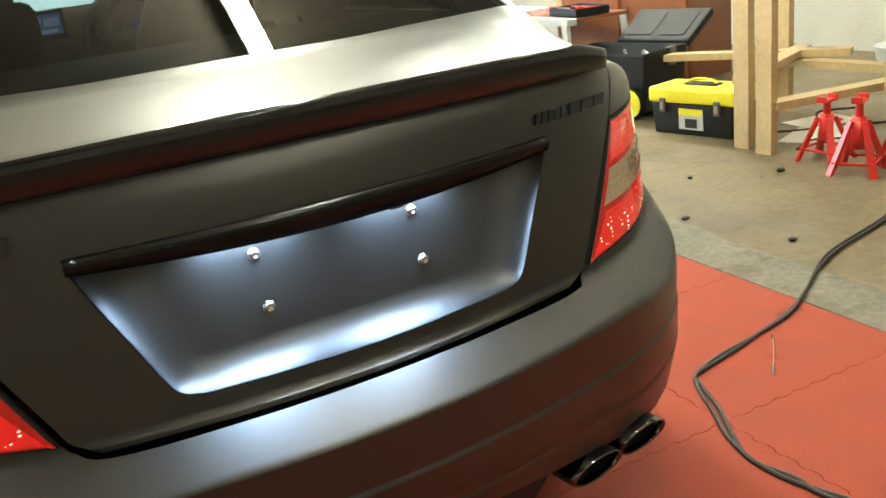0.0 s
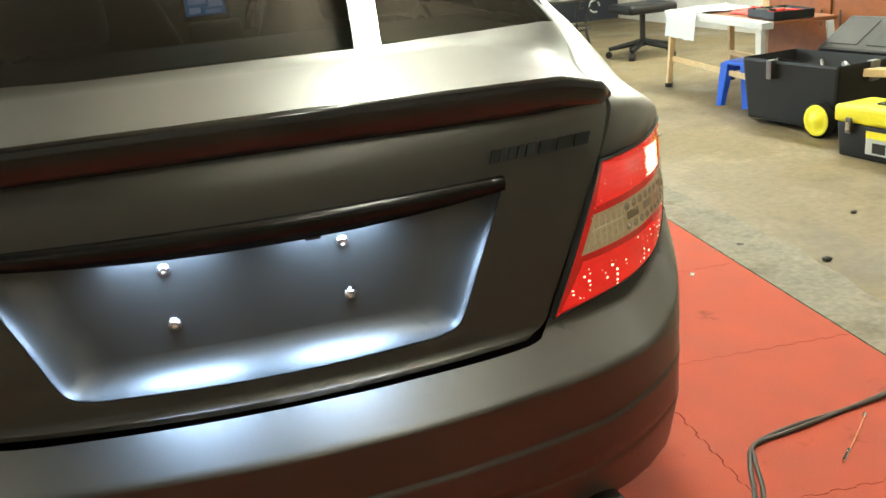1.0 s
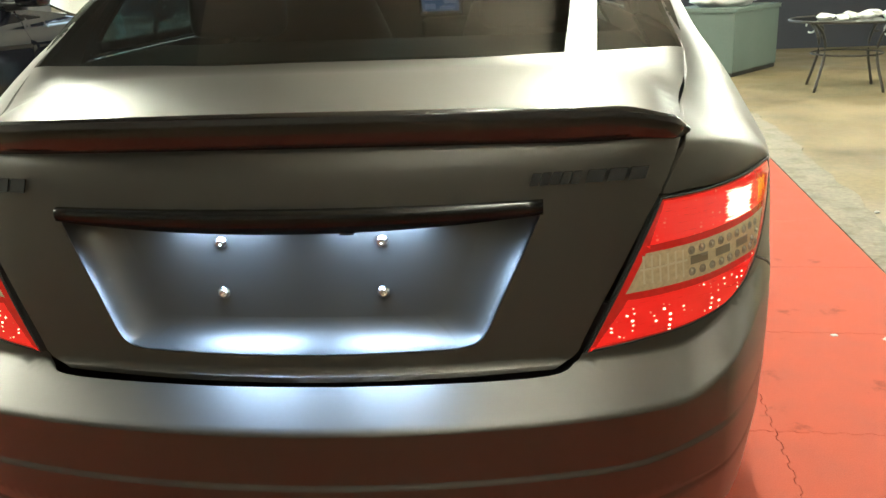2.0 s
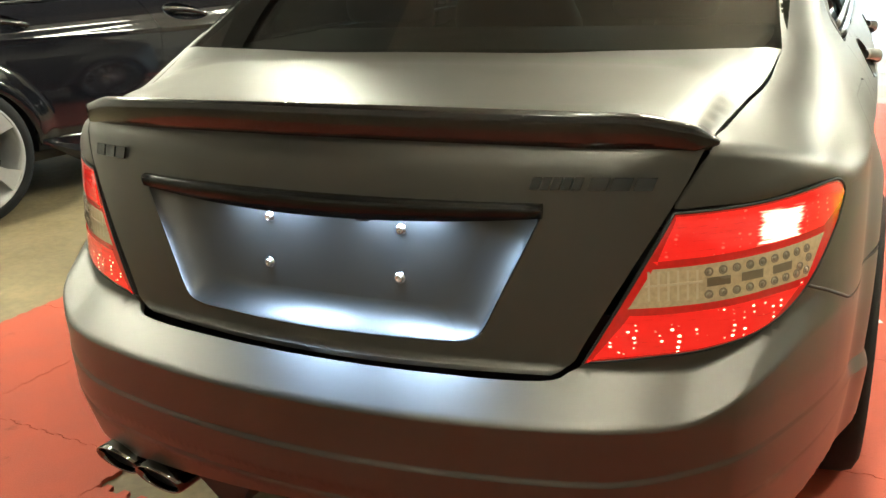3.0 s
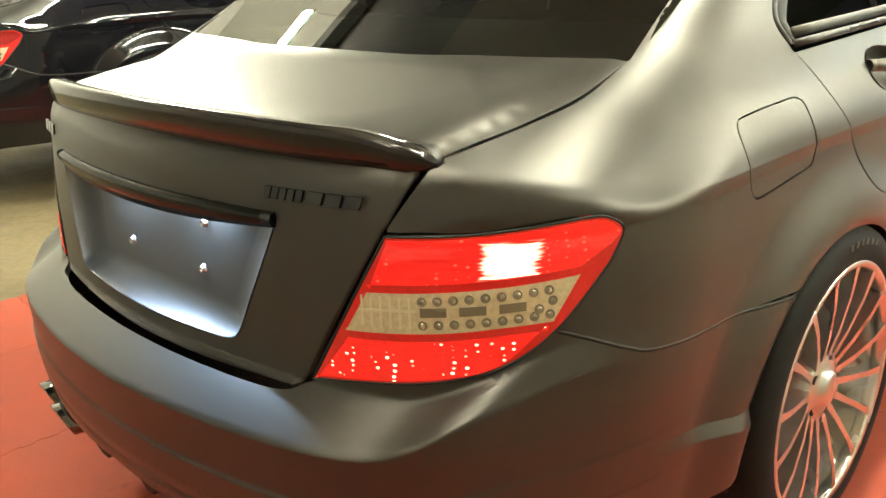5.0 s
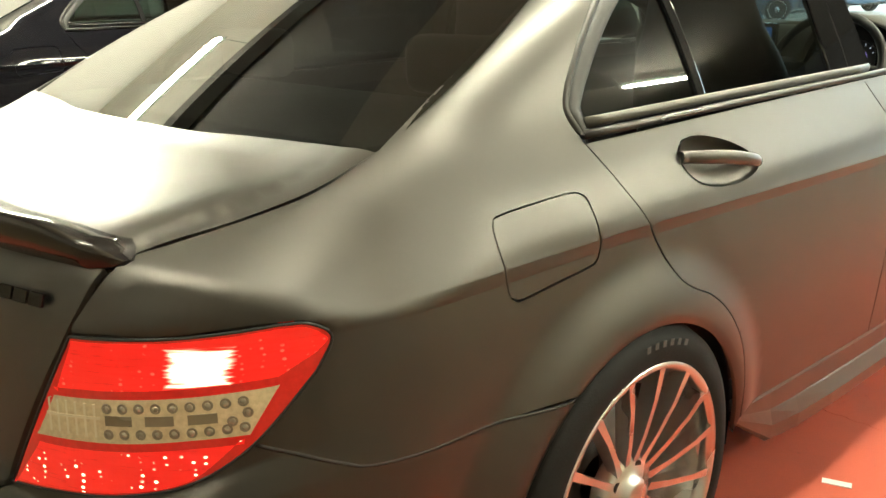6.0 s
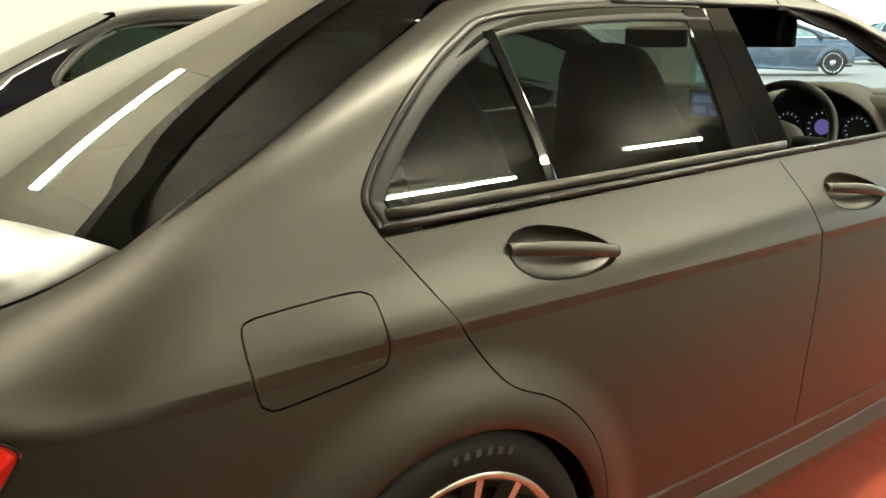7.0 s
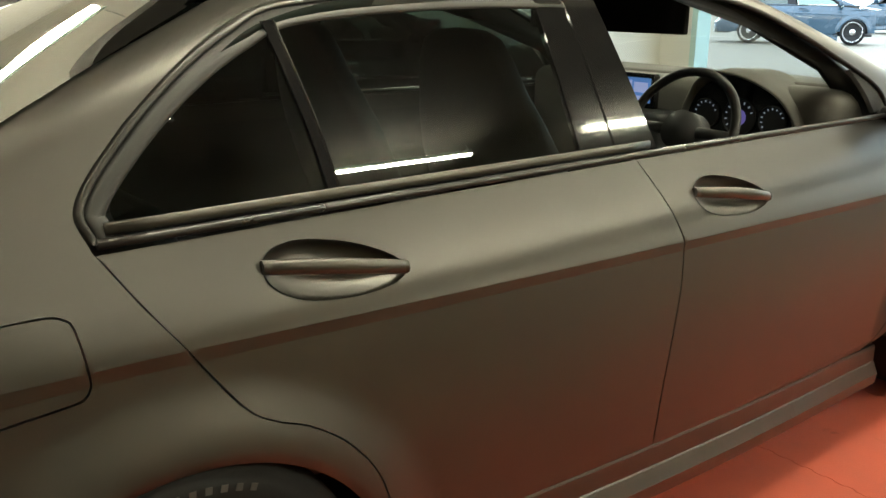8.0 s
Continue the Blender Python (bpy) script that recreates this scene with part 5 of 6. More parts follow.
for wx in (0.857, -0.857):
    for wy in (AXLE_Y, AXLE_Y + WHEELBASE):
        wheel(wx, wy, car)
        s = 1 if wx > 0 else -1
        m = Matrix.Translation((s * 0.80, wy, AXLE_Z)) @ (Matrix() if s > 0 else pose(0, 0, 0, 0, 0, 180)) @ pose(0, 0, 0, 0, 90, 0)
        v, f = lathe([(0.372, 0.03), (0.385, 0.01), (0.39, -0.32), (0.0001, -0.33)], 48, m)
        v2 = [p for p in v]
        ok = [q for q in f if all(v2[i][2] > 0.24 for i in q)]
        link("wheel_well", v2, ok, SEAL, car, smooth=True)

# tyre lettering as plain pale bars
for i, a in enumerate(np.linspace(52, 28, 6)):
    r = 0.300
    p = Vector((0.864, AXLE_Y - r * math.cos(radians(90 - a + 50)) * 1.0, AXLE_Z + r * math.sin(radians(90 - a + 50))))
    bm = bmesh.new()
    box(bm, (-0.0006, -0.0055, -0.006), (0.0006, 0.0055, 0.006))
    bar = part("tyre_mark", bm, material("tyre_mark_grey", (0.05, 0.05, 0.048), 0.8) if i == 0 else bpy.data.materials["tyre_mark_grey"], car, "pale bar of lettering")
    bar.matrix_basis = Matrix.Translation(p) @ Matrix.Rotation(-radians(90 - a + 50 - 90), 4, "X")


# cabin
def soft_box(name, lo, hi, bevel, mat, parent, label="", turn=None):
    bm = box(bmesh.new(), lo, hi, bevel, seg=4)
    if turn:
        at, axis, deg = turn
        bmesh.ops.rotate(bm, verts=bm.verts, cent=at, matrix=Matrix.Rotation(radians(deg), 3, axis))
    return part(name, bm, mat, parent, label, smooth=True)


for sx in (-0.37, 0.37):
    seat = new("front_seat")
    seat.parent = car
    tagged(seat, "black leather front seat")
    soft_box("seat_cushion", (sx - 0.25, 2.30, 0.40), (sx + 0.25, 2.85, 0.56), 0.05, LEATHER, seat)
    verts, faces, count = [], [], 28
    for z, half, y, deep in ((0.50, 0.24, 2.22, 0.06), (0.60, 0.25, 2.19, 0.07), (0.80, 0.255, 2.12, 0.07), (0.96, 0.24, 2.06, 0.065), (1.06, 0.205, 2.02, 0.06), (1.13, 0.170, 1.995, 0.056), (1.20, 0.145, 1.975, 0.052), (1.245, 0.118, 1.965, 0.044), (1.265, 0.075, 1.962, 0.028), (1.270, 0.02, 1.962, 0.008)):
        for k in np.arange(count) * 2 * math.pi / count:
            c, d = math.cos(k), math.sin(k)
            verts.append((sx + half * np.sign(c) * abs(c) ** 0.55, y + deep * np.sign(d) * abs(d) ** 0.7, z))
    for i in range(9):
        faces += [(i * count + j, i * count + (j + 1) % count, (i + 1) * count + (j + 1) % count, (i + 1) * count + j) for j in range(count)]
    faces += [tuple(range(count - 1, -1, -1)), tuple(range(9 * count, 10 * count))]
    link("backrest", verts, faces, LEATHER, seat, "high black leather backrest with built-in headrest", smooth=True)
soft_box("rear_bench", (-0.64, 1.30, 0.42), (0.64, 1.75, 0.60), 0.06, LEATHER, car, "black leather rear bench")
soft_box("rear_backrest", (-0.64, 1.14, 0.5), (0.64, 1.28, 1.02), 0.05, LEATHER, car, turn=((0, 1.2, 0.5), "X", 16))
soft_box("parcel_shelf", (-0.60, 0.62, 0.985), (0.60, 1.10, 1.01), 0.01, CABIN, car)
for sx in (-0.36, 0.36):
    soft_box("rear_headrest", (sx - 0.12, 1.02, 1.03), (sx + 0.12, 1.11, 1.15), 0.04, LEATHER, car)
soft_box("dashboard", (-0.66, 3.20, 0.62), (0.66, 3.54, 1.072), 0.07, DASH, car, "dark soft dashboard")
soft_box("dash_shelf", (-0.64, 3.30, 1.02), (0.64, 3.58, 1.080), 0.03, DASH, car)
soft_box("dash_top", (-0.66, 3.50, 0.90), (0.66, 3.90, 1.022), 0.02, DASH, car)
arch_hood = spline([(0.115, 0.90), (0.135, 0.99), (0.185, 1.068), (0.275, 1.112), (0.375, 1.108), (0.475, 1.062), (0.545, 0.985), (0.575, 0.90)], 4)
verts, faces, n = [], [], len(arch_hood)
for y, k in ((3.36, 0.98), (3.20, 1.02), (3.115, 1.0), (3.108, 0.97), (3.125, 0.93), (3.176, 0.90)):
    verts += [(0.345 + (x - 0.345) * k, y + min(0.6 * (1.11 - z), 0.045) * (y < 3.17), 0.90 + (z - 0.90) * k) for x, z in arch_hood]
for i in range(5):
    faces += [(i * n + j, i * n + j + 1, (i + 1) * n + j + 1, (i + 1) * n + j) for j in range(n - 1)]
faces.append(tuple(range(5 * n, 6 * n)))
link("binnacle", verts, faces, DASH, car, "hooded instrument binnacle", smooth=True)
verts = [(0.345 + (x - 0.345) * 0.905, 3.172, 0.90 + (z - 0.90) * 0.905) for x, z in arch_hood]
link("gauge_panel", verts, [tuple(range(n))], GLOSS_BLACK, car, "black gauge panel")
soft_box("centre_console", (-0.11, 2.3, 0.4), (0.11, 3.1, 0.66), 0.03, CABIN, car)
soft_box("centre_stack", (-0.14, 3.08, 0.62), (0.10, 3.25, 0.955), 0.03, CABIN, car)
bm = box(bmesh.new(), (-0.15, 3.10, 0.965), (0.055, 3.13, 1.085), 0.006)
screen_body = part("display", bm, GLOSS_BLACK, car, "lit navigation display on the dashboard")
bm = box(bmesh.new(), (-0.135, 3.096, 0.985), (0.04, 3.0995, 1.07))
part("display_glass", bm, SCREEN, screen_body)
for x0, z0, x1, z1 in ((-0.12, 1.035, -0.04, 1.06), (-0.03, 1.02, 0.03, 1.055), (-0.12, 0.995, -0.07, 1.02), (-0.05, 0.992, 0.02, 1.008)):
    part("display_field", box(bmesh.new(), (x0, 3.094, z0), (x1, 3.0957, z1)), material("screen_pale", (0.1, 0.1, 0.12), 0.3, emit=(0.40, 0.45, 0.8), power=1.3) if x1 == -0.04 else bpy.data.materials["screen_pale"], screen_body)
for dx, r in ((0.225, 0.046), (0.352, 0.056), (0.472, 0.044)):
    m = Matrix.Translation((dx, 3.165, 0.966)) @ pose(0, 0, 0, 90)
    v, f = lathe([(0.0001, 0.0), (r, 0.0), (r + 0.003, 0.006), (r + 0.006, 0.0)], 36, m)
    gauge = link("gauge", v, f, CABIN_BLACK, car, "round lit gauge")
    for i in range(9):
        a = radians(214 - 24 * i)
        bm = box(bmesh.new(), (r * 0.80, -0.0018, 0.001), (r * 0.93, 0.0018, 0.002))
        bmesh.ops.transform(bm, verts=bm.verts, matrix=m @ Matrix.Rotation(a, 4, "Z"))
        part("gauge_mark", bm, DIAL, gauge)
    if r > 0.05:
        v, f = lathe([(0.0001, 0.002), (r * 0.48, 0.002)], 24, m)
        link("gauge_display", v, f, VIOLET, gauge, "violet lit display")
swm = Matrix.Translation((0.36, 2.84, 0.955)) @ pose(0, 0, 0, 66)
ring = [swm @ Vector((0.185 * math.cos(a), 0.185 * math.sin(a), 0)) for a in np.arange(40) * math.pi / 20]
v, f = tube(ring, 0.0145, 10, True)
steer = link("steering_wheel", v, f, LEATHER, car, "black leather steering wheel", smooth=True)
bm = bmesh.new()
for a in (0, 180, 270):
    e = swm @ Vector((0.18 * math.cos(radians(a)), 0.18 * math.sin(radians(a)), 0))
    rod(bm, swm @ Vector((0, 0, -0.02)), e, 0.022, 0.013)
rod(bm, swm @ Vector((0, 0, -0.06)), swm @ Vector((0, 0, 0.01)), 0.07, 0.06, 20)
part("wheel_hub", bm, CABIN, steer, smooth=True)
soft_box("inner_mirror", (-0.12, 2.66, 1.245), (0.12, 2.69, 1.315), 0.012, CABIN, car)
soft_box("sun_visor", (0.20, 2.585, 1.246), (0.535, 2.605, 1.37), 0.008, CABIN_BLACK, car, "dark sun visor turned down")
for mirror in (False, True):
    s = -1 if mirror else 1
    soft_box("door_mirror", (min(s * 0.80, s * 0.99), 3.36, 0.99), (max(s * 0.80, s * 0.99), 3.48, 1.13), 0.045, PAINT, car, "satin grey door mirror")
    soft_box("mirror_foot", (min(s * 0.70, s * 0.84), 3.38, 0.97), (max(s * 0.70, s * 0.84), 3.45, 1.02), 0.015, BLACK_PLASTIC, car)


# ---- other vehicles ----
def clone(src, m, name, label, swap, skip, group=""):
    """Another car of the same build in other materials."""
    top = thing(name, label, "car", m, group)
    made = {src: top}
    for o in src.children_recursive:
        if o.name.split(".")[0] in skip or o.parent not in made or o.type == "LIGHT":
            continue
        data = o.data
        if data and data.materials and data.materials[0] in swap:
            key = (data.name, name)
            if key not in CLONED:
                CLONED[key] = data.copy()
                CLONED[key].materials[0] = swap[data.materials[0]]
            data = CLONED[key]
        c = new(o.name.split(".")[0], data)
        c.parent = made[o.parent]
        c.matrix_basis = o.matrix_basis
        if "label" in o and o.name.split(".")[0] in ("exhaust_tip", "steering_wheel", "tyre"):
            c["label"] = o["label"]
        made[o] = c
    return top


CLONED = {}
UNSEEN = {"spoiler", "badge", "plate_light", "plate_lamp", "wheel", "tyre_mark", "gauge_mark", "gauge", "display_glass", "led"}
black_car = clone(car, pose(-4.15, 0.80, 0, 0, 0, -8) @ Matrix.Scale(1.06, 4), "parked_car", "glossy black saloon with silver five-spoke wheels", {PAINT: CAR_BLACK, RED_LENS: UNLIT_RED, HOT_LENS: UNLIT_RED}, UNSEEN)
for wx in (0.872, -0.872):
    for wy in (AXLE_Y, AXLE_Y + WHEELBASE):
        wheel(wx, wy, black_car, spokes=5, rim_r=0.266, alloy=SILVER)
FAR_SKIP = UNSEEN - {"wheel"} | {"front_seat", "rear_bench", "rear_backrest", "dashboard", "binnacle", "steering_wheel", "centre_console", "display", "headliner", "door_card", "inner_mirror", "sun_visor", "rear_headrest", "spoke", "bolt_hole", "brake_disc"}
clone(car, pose(-15.0, 25.5, 0, 0, 0, -62) @ Matrix.Diagonal((1.05, 1.05, 1.12, 1)), "yard_car", "dark blue car parked outside in daylight", {PAINT: FAR_PAINT, RED_LENS: UNLIT_RED, HOT_LENS: UNLIT_RED}, FAR_SKIP, "cars in the yard")
clone(car, pose(-11.5, 36.0, 0, 0, 0, 70) @ Matrix.Diagonal((1.05, 1.05, 1.15, 1)), "yard_car", "pale grey car parked outside in daylight", {PAINT: WHITE_PLASTIC, RED_LENS: UNLIT_RED, HOT_LENS: UNLIT_RED}, FAR_SKIP, "cars in the yard")


# ---- tools and furniture along the east side ----
def yellow_toolbox(m):
    t = thing("toolbox", "black plastic toolbox with a yellow lid and steel latches", "toolbox", m)
    bm = box(bmesh.new(), (-0.255, -0.12, 0.0), (0.255, 0.12, 0.175), 0.012)
    for v in bm.verts:
        if v.co.z < 0.09:
            v.co.x *= 0.955
            v.co.y *= 0.93
    body_ = part("tub", bm, BLACK_PLASTIC, t, smooth=True)
    bm = box(bmesh.new(), (-0.27, -0.132, 0.175), (0.27, 0.132, 0.262), 0.022, seg=3)
    lid_ = part("lid", bm, YELLOW, t, "bright yellow lid", smooth=True)
    bm = box(bmesh.new(), (-0.10, -0.035, 0.263), (0.10, 0.035, 0.272), 0.004)
    part("lid_grip", bm, BLACK_PLASTIC, lid_)
    bm = bmesh.new()
    v, f = tube([(x, 0, 0.272 + 0.022 * math.sqrt(max(1 - (x / 0.085) ** 2, 0))) for x in np.linspace(-0.085, 0.085, 15)], 0.008)
    link("carry_handle", v, f, YELLOW, lid_, smooth=True)
    for lx in (-0.17, 0.17):
        bm = box(bmesh.new(), (lx - 0.018, -0.140, 0.125), (lx + 0.018, -0.118, 0.205), 0.004)
        latch = part("latch", bm, STEEL, t, "steel latch")
        bm = box(bmesh.new(), (lx - 0.010, -0.146, 0.14), (lx + 0.010, -0.139, 0.185), 0.002)
        part("latch_tongue", bm, CHROME, latch)
    bm = box(bmesh.new(), (-0.075, -0.1215, 0.035), (0.075, -0.114, 0.15))
    lab = part("paper_label", bm, WHITE_PLASTIC, t, "white and yellow paper label")
    bm = box(bmesh.new(), (-0.075, -0.1235, 0.115), (0.075, -0.1216, 0.15))
    part("label_band", bm, YELLOW, lab)
    bm = box(bmesh.new(), (-0.035, -0.1235, 0.045), (0.04, -0.1216, 0.095), 0.0)
    part("label_picture", bm, IRON, lab)
    return t


yellow_toolbox(Matrix.Translation((3.115, 2.475, -0.012)) @ pose(0, 0, 0, 0, 0, -81) @ Matrix.Diagonal((1.03, 1, 1.0, 1)))


def rolling_chest(m):
    t = thing("tool_chest", "black plastic rolling tool chest with yellow wheels, lid open", "tool chest", m)
    bm = box(bmesh.new(), (-0.37, -0.21, 0.03), (0.37, 0.21, 0.40), 0.02)
    for v in bm.verts:
        if v.co.z < 0.2:
            v.co.x *= 0.92
            v.co.y *= 0.90
    top = [f for f in bm.faces if f.normal.z > 0.9]
    bmesh.ops.inset_region(bm, faces=top, thickness=0.025)
    bmesh.ops.translate(bm, verts=list({v for f in top for v in f.verts}), vec=(0, 0, -0.10))
    part("tub", bm, BLACK_PLASTIC, t)
    bm = box(bmesh.new(), (-0.20, 0.20, 0.40), (0.37, 0.25, 0.72), 0.02)
    bmesh.ops.rotate(bm, verts=bm.verts, cent=(0, 0.21, 0.40), matrix=Matrix.Rotation(radians(-58), 3, "X"))
    lid_ = part("lid", bm, BLACK_PLASTIC, t, "open black lid leaning back")
    for k in range(2):
        bm = box(bmesh.new(), (-0.14 + k * 0.27, 0.194, 0.45), (0.06 + k * 0.25, 0.2, 0.67), 0.003)
        bmesh.ops.rotate(bm, verts=bm.verts, cent=(0, 0.21, 0.40), matrix=Matrix.Rotation(radians(-58), 3, "X"))
        part("lid_panel", bm, BLACK_PLASTIC, lid_)
    for wx, wy in ((0.27, -0.225), (0.27, 0.225)):
        s = -1 if wy < 0 else 1
        mm = Matrix.Translation((wx, wy, 0.10)) @ pose(0, 0, 0, -90 * s, 0, 0)
        v, f = lathe([(0.080, -0.02), (0.098, -0.015), (0.10, 0.0), (0.098, 0.02), (0.085, 0.025)], 32, mm)
        w = link("wheel", v, f, RUBBER, t, smooth=True)
        v, f = lathe([(0.0001, 0.028), (0.03, 0.030), (0.035, 0.022), (0.07, 0.020), (0.086, 0.027), (0.088, 0.0)], 32, mm)
        link("wheel_disc", v, f, YELLOW, w, "yellow wheel disc", smooth=True)
    for lx, ly in ((0.372, 0.05), (-0.1, -0.214)):
        bm = box(bmesh.new(), (lx - 0.03, ly - 0.03, 0.29), (lx + 0.01, ly + 0.03, 0.40), 0.005)
        part("latch", bm, STEEL, t, "grey latch")
    random.seed(4)
    for i in range(9):
        p = Vector((random.uniform(-0.3, 0.3), random.uniform(-0.14, 0.14), random.uniform(0.31, 0.37)))
        d = Vector((random.uniform(-1, 1), random.uniform(-0.5, 0.5), random.uniform(0, 0.2))).normalized() * 0.09
        bm = rod(bmesh.new(), p - d, p + d, random.uniform(0.008, 0.018))
        part("loose_tool", bm, random.choice((IRON, STEEL, BLACK_PLASTIC)), t)
    return t


rolling_chest(Matrix.Translation((3.295, 3.37, -0.012)) @ pose(0, 0, 0, 0, 0, -81))


def step_stool(m):
    t = thing("stool", "small blue moulded plastic stool", "stool", m)
    bm = box(bmesh.new(), (-0.13, -0.10, 0.27), (0.13, 0.10, 0.30), 0.012, seg=3)
    part("seat", bm, BLUE, t, smooth=True)
    for sx in (-1, 1):
        for sy in (-1, 1):
            bm = bmesh.new()
            for z, o, w in ((0.285, 0.085, 0.032), (0.0, 0.115, 0.020)):
                for dx, dy in ((-w, -w), (w, -w), (w, w), (-w, w)):
                    bm.verts.new((sx * (o + 0.02) + dx, sy * o + dy, z))
            bm.verts.ensure_lookup_table()
            for j in range(4):
                bm.faces.new([bm.verts[j], bm.verts[(j + 1) % 4], bm.verts[4 + (j + 1) % 4], bm.verts[4 + j]])
            bm.faces.new(bm.verts[4:])
            part("leg", bm, BLUE, t)
    for sy in (-1, 1):
        bm = box(bmesh.new(), (-0.11, sy * 0.09 - 0.008, 0.22), (0.11, sy * 0.09 + 0.008, 0.275), 0.004)
        part("apron", bm, BLUE, t)
    return t


step_stool(Matrix.Translation((3.38, 4.18, -0.012)) @ pose(0, 0, 0, 0, 0, 15))


def work_bench(m):
    """A low folding bench with a white board and sheeting on it."""
    t = thing("folding_bench", "low folding bench with a white board on pale wooden legs", "bench", m)
    bm = box(bmesh.new(), (-0.75, -0.02, 0.53), (0.75, 0.06, 0.575), 0.006)
    part("front_rail", bm, WHITE_PLASTIC, t)
    bm = box(bmesh.new(), (-0.72, 0.07, 0.545), (0.72, 0.50, 0.57), 0.006)
    part("board", bm, BROWN_WOOD, t)
    for x, mat, lean in ((0.62, PINE, 0.03), (-0.70, WHITE_PLASTIC, -0.07)):
        for y in (0.0, 0.46):
            bm = rod(bmesh.new(), (x, y, 0.54), (x + lean, y - 0.03 if y < 0.1 else y + 0.03, 0.02), 0.030, 0.024, 4)
            leg = part("leg", bm, mat, t)
            bm = rod(bmesh.new(), (x + lean, y - 0.03 if y < 0.1 else y + 0.03, 0.03), (x + lean, y - 0.032 if y < 0.1 else y + 0.032, 0.0), 0.03, 0.03, 8)
            part("foot", bm, BLACK_PLASTIC, leg)
    for y in (0.0, 0.46):
        bm = box(bmesh.new(), (-0.72, y - 0.012, 0.20), (0.64, y + 0.012, 0.235), 0.003)
        part("stretcher", bm, PINE, t)
    verts, faces, nx, ny = [], [], 24, 16
    for j in range(ny):
        for i in range(nx):
            u, w = i / (nx - 1), j / (ny - 1)
            drop = max(0.35 - w, 0)
            verts.append((0.16 + u * 0.52, -0.03 + max(w - 0.35, 0) * 0.7 - 0.05 * drop, 0.585 - drop * 0.55 + 0.012 * noise.noise(Vector((u * 5, w * 5, 1))) + 0.01 * math.sin(u * 17) * drop))
    faces = [(j * nx + i, j * nx + i + 1, (j + 1) * nx + i + 1, (j + 1) * nx + i) for j in range(ny - 1) for i in range(nx - 1)]
    link("sheeting", verts, faces, WHITE_PLASTIC, t, "crumpled translucent white sheeting", smooth=True)
    return t


work_bench(Matrix.Translation((3.29, 4.52, -0.012)) @ pose(0, 0, 0, 0, 0, 85) @ Matrix.Diagonal((1, -1, 1, 1)))


def cabinet(m):
    t = thing("cabinet", "orange-brown wooden cabinet with a pale wood edge", "cabinet", m)
    bm = box(bmesh.new(), (-0.6, -0.25, 0.0), (0.6, 0.25, 0.95), 0.006)
    part("carcass", bm, BROWN_WOOD, t)
    for x in (-0.3, 0.3):
        bm = box(bmesh.new(), (x - 0.28, -0.268, 0.05), (x + 0.28, -0.251, 0.9), 0.004)
        door_ = part("door", bm, material("orange_wood", (0.27, 0.09, 0.025), 0.45, vary=0.2, grain=20) if x < 0 else bpy.data.materials["orange_wood"], t)
        bm = rod(bmesh.new(), (x + (0.22 if x < 0 else -0.22), -0.285, 0.45), (x + (0.22 if x < 0 else -0.22), -0.285, 0.56), 0.006)
        part("handle", bm, STEEL, door_)
    bm = box(bmesh.new(), (-0.64, -0.272, 0.0), (-0.58, -0.20, 1.05), 0.004)
    part("corner_post", bm, PINE, t)
    return t


cabinet(Matrix.Translation((4.25, 4.2, -0.012)) @ pose(0, 0, 0, 0, 0, -80))


def bistro_table(m):
    t = thing("round_table", "round glass patio table with scrolled iron legs and rubbish on it", "table", m)
    v, f = lathe([(0.0001, 0.610), (0.50, 0.610), (0.505, 0.615), (0.50, 0.620), (0.0001, 0.620)], 48)
    part_ = link("tabletop", v, f, glass("table_glass", (0.78, 0.84, 0.84)), t, "pale glass top", smooth=False)
    ring = [(0.505 * math.cos(a), 0.505 * math.sin(a), 0.615) for a in np.arange(60) * math.pi / 30]
    v, f = tube(ring, 0.012, 8, True)
    link("rim", v, f, IRON, t, smooth=True)
    for i in range(4):
        a = radians(35 + 90 * i)
        c, s = math.cos(a), math.sin(a)
        run = spline([(0.46 * c, 0.46 * s, 0.605), (0.34 * c, 0.34 * s, 0.50), (0.30 * c, 0.30 * s, 0.32), (0.40 * c, 0.40 * s, 0.0)], 6)
        v, f = tube(run, 0.013)
        leg = link("leg", v, f, IRON, t, smooth=True)
        curl = [((0.40 + 0.055 * math.cos(k)) * c, (0.40 + 0.055 * math.cos(k)) * s, 0.535 + 0.055 * math.sin(k)) for k in np.linspace(0, 5.2, 20)]
        v, f = tube(curl, 0.008)
        link("scroll", v, f, WHITE_PLASTIC if i % 2 else IRON, leg, smooth=True)
    ring = [(0.30 * math.cos(a), 0.30 * math.sin(a), 0.32) for a in np.arange(40) * math.pi / 20]
    v, f = tube(ring, 0.008, 8, True)
    link("brace_ring", v, f, IRON, t, smooth=True)
    return t


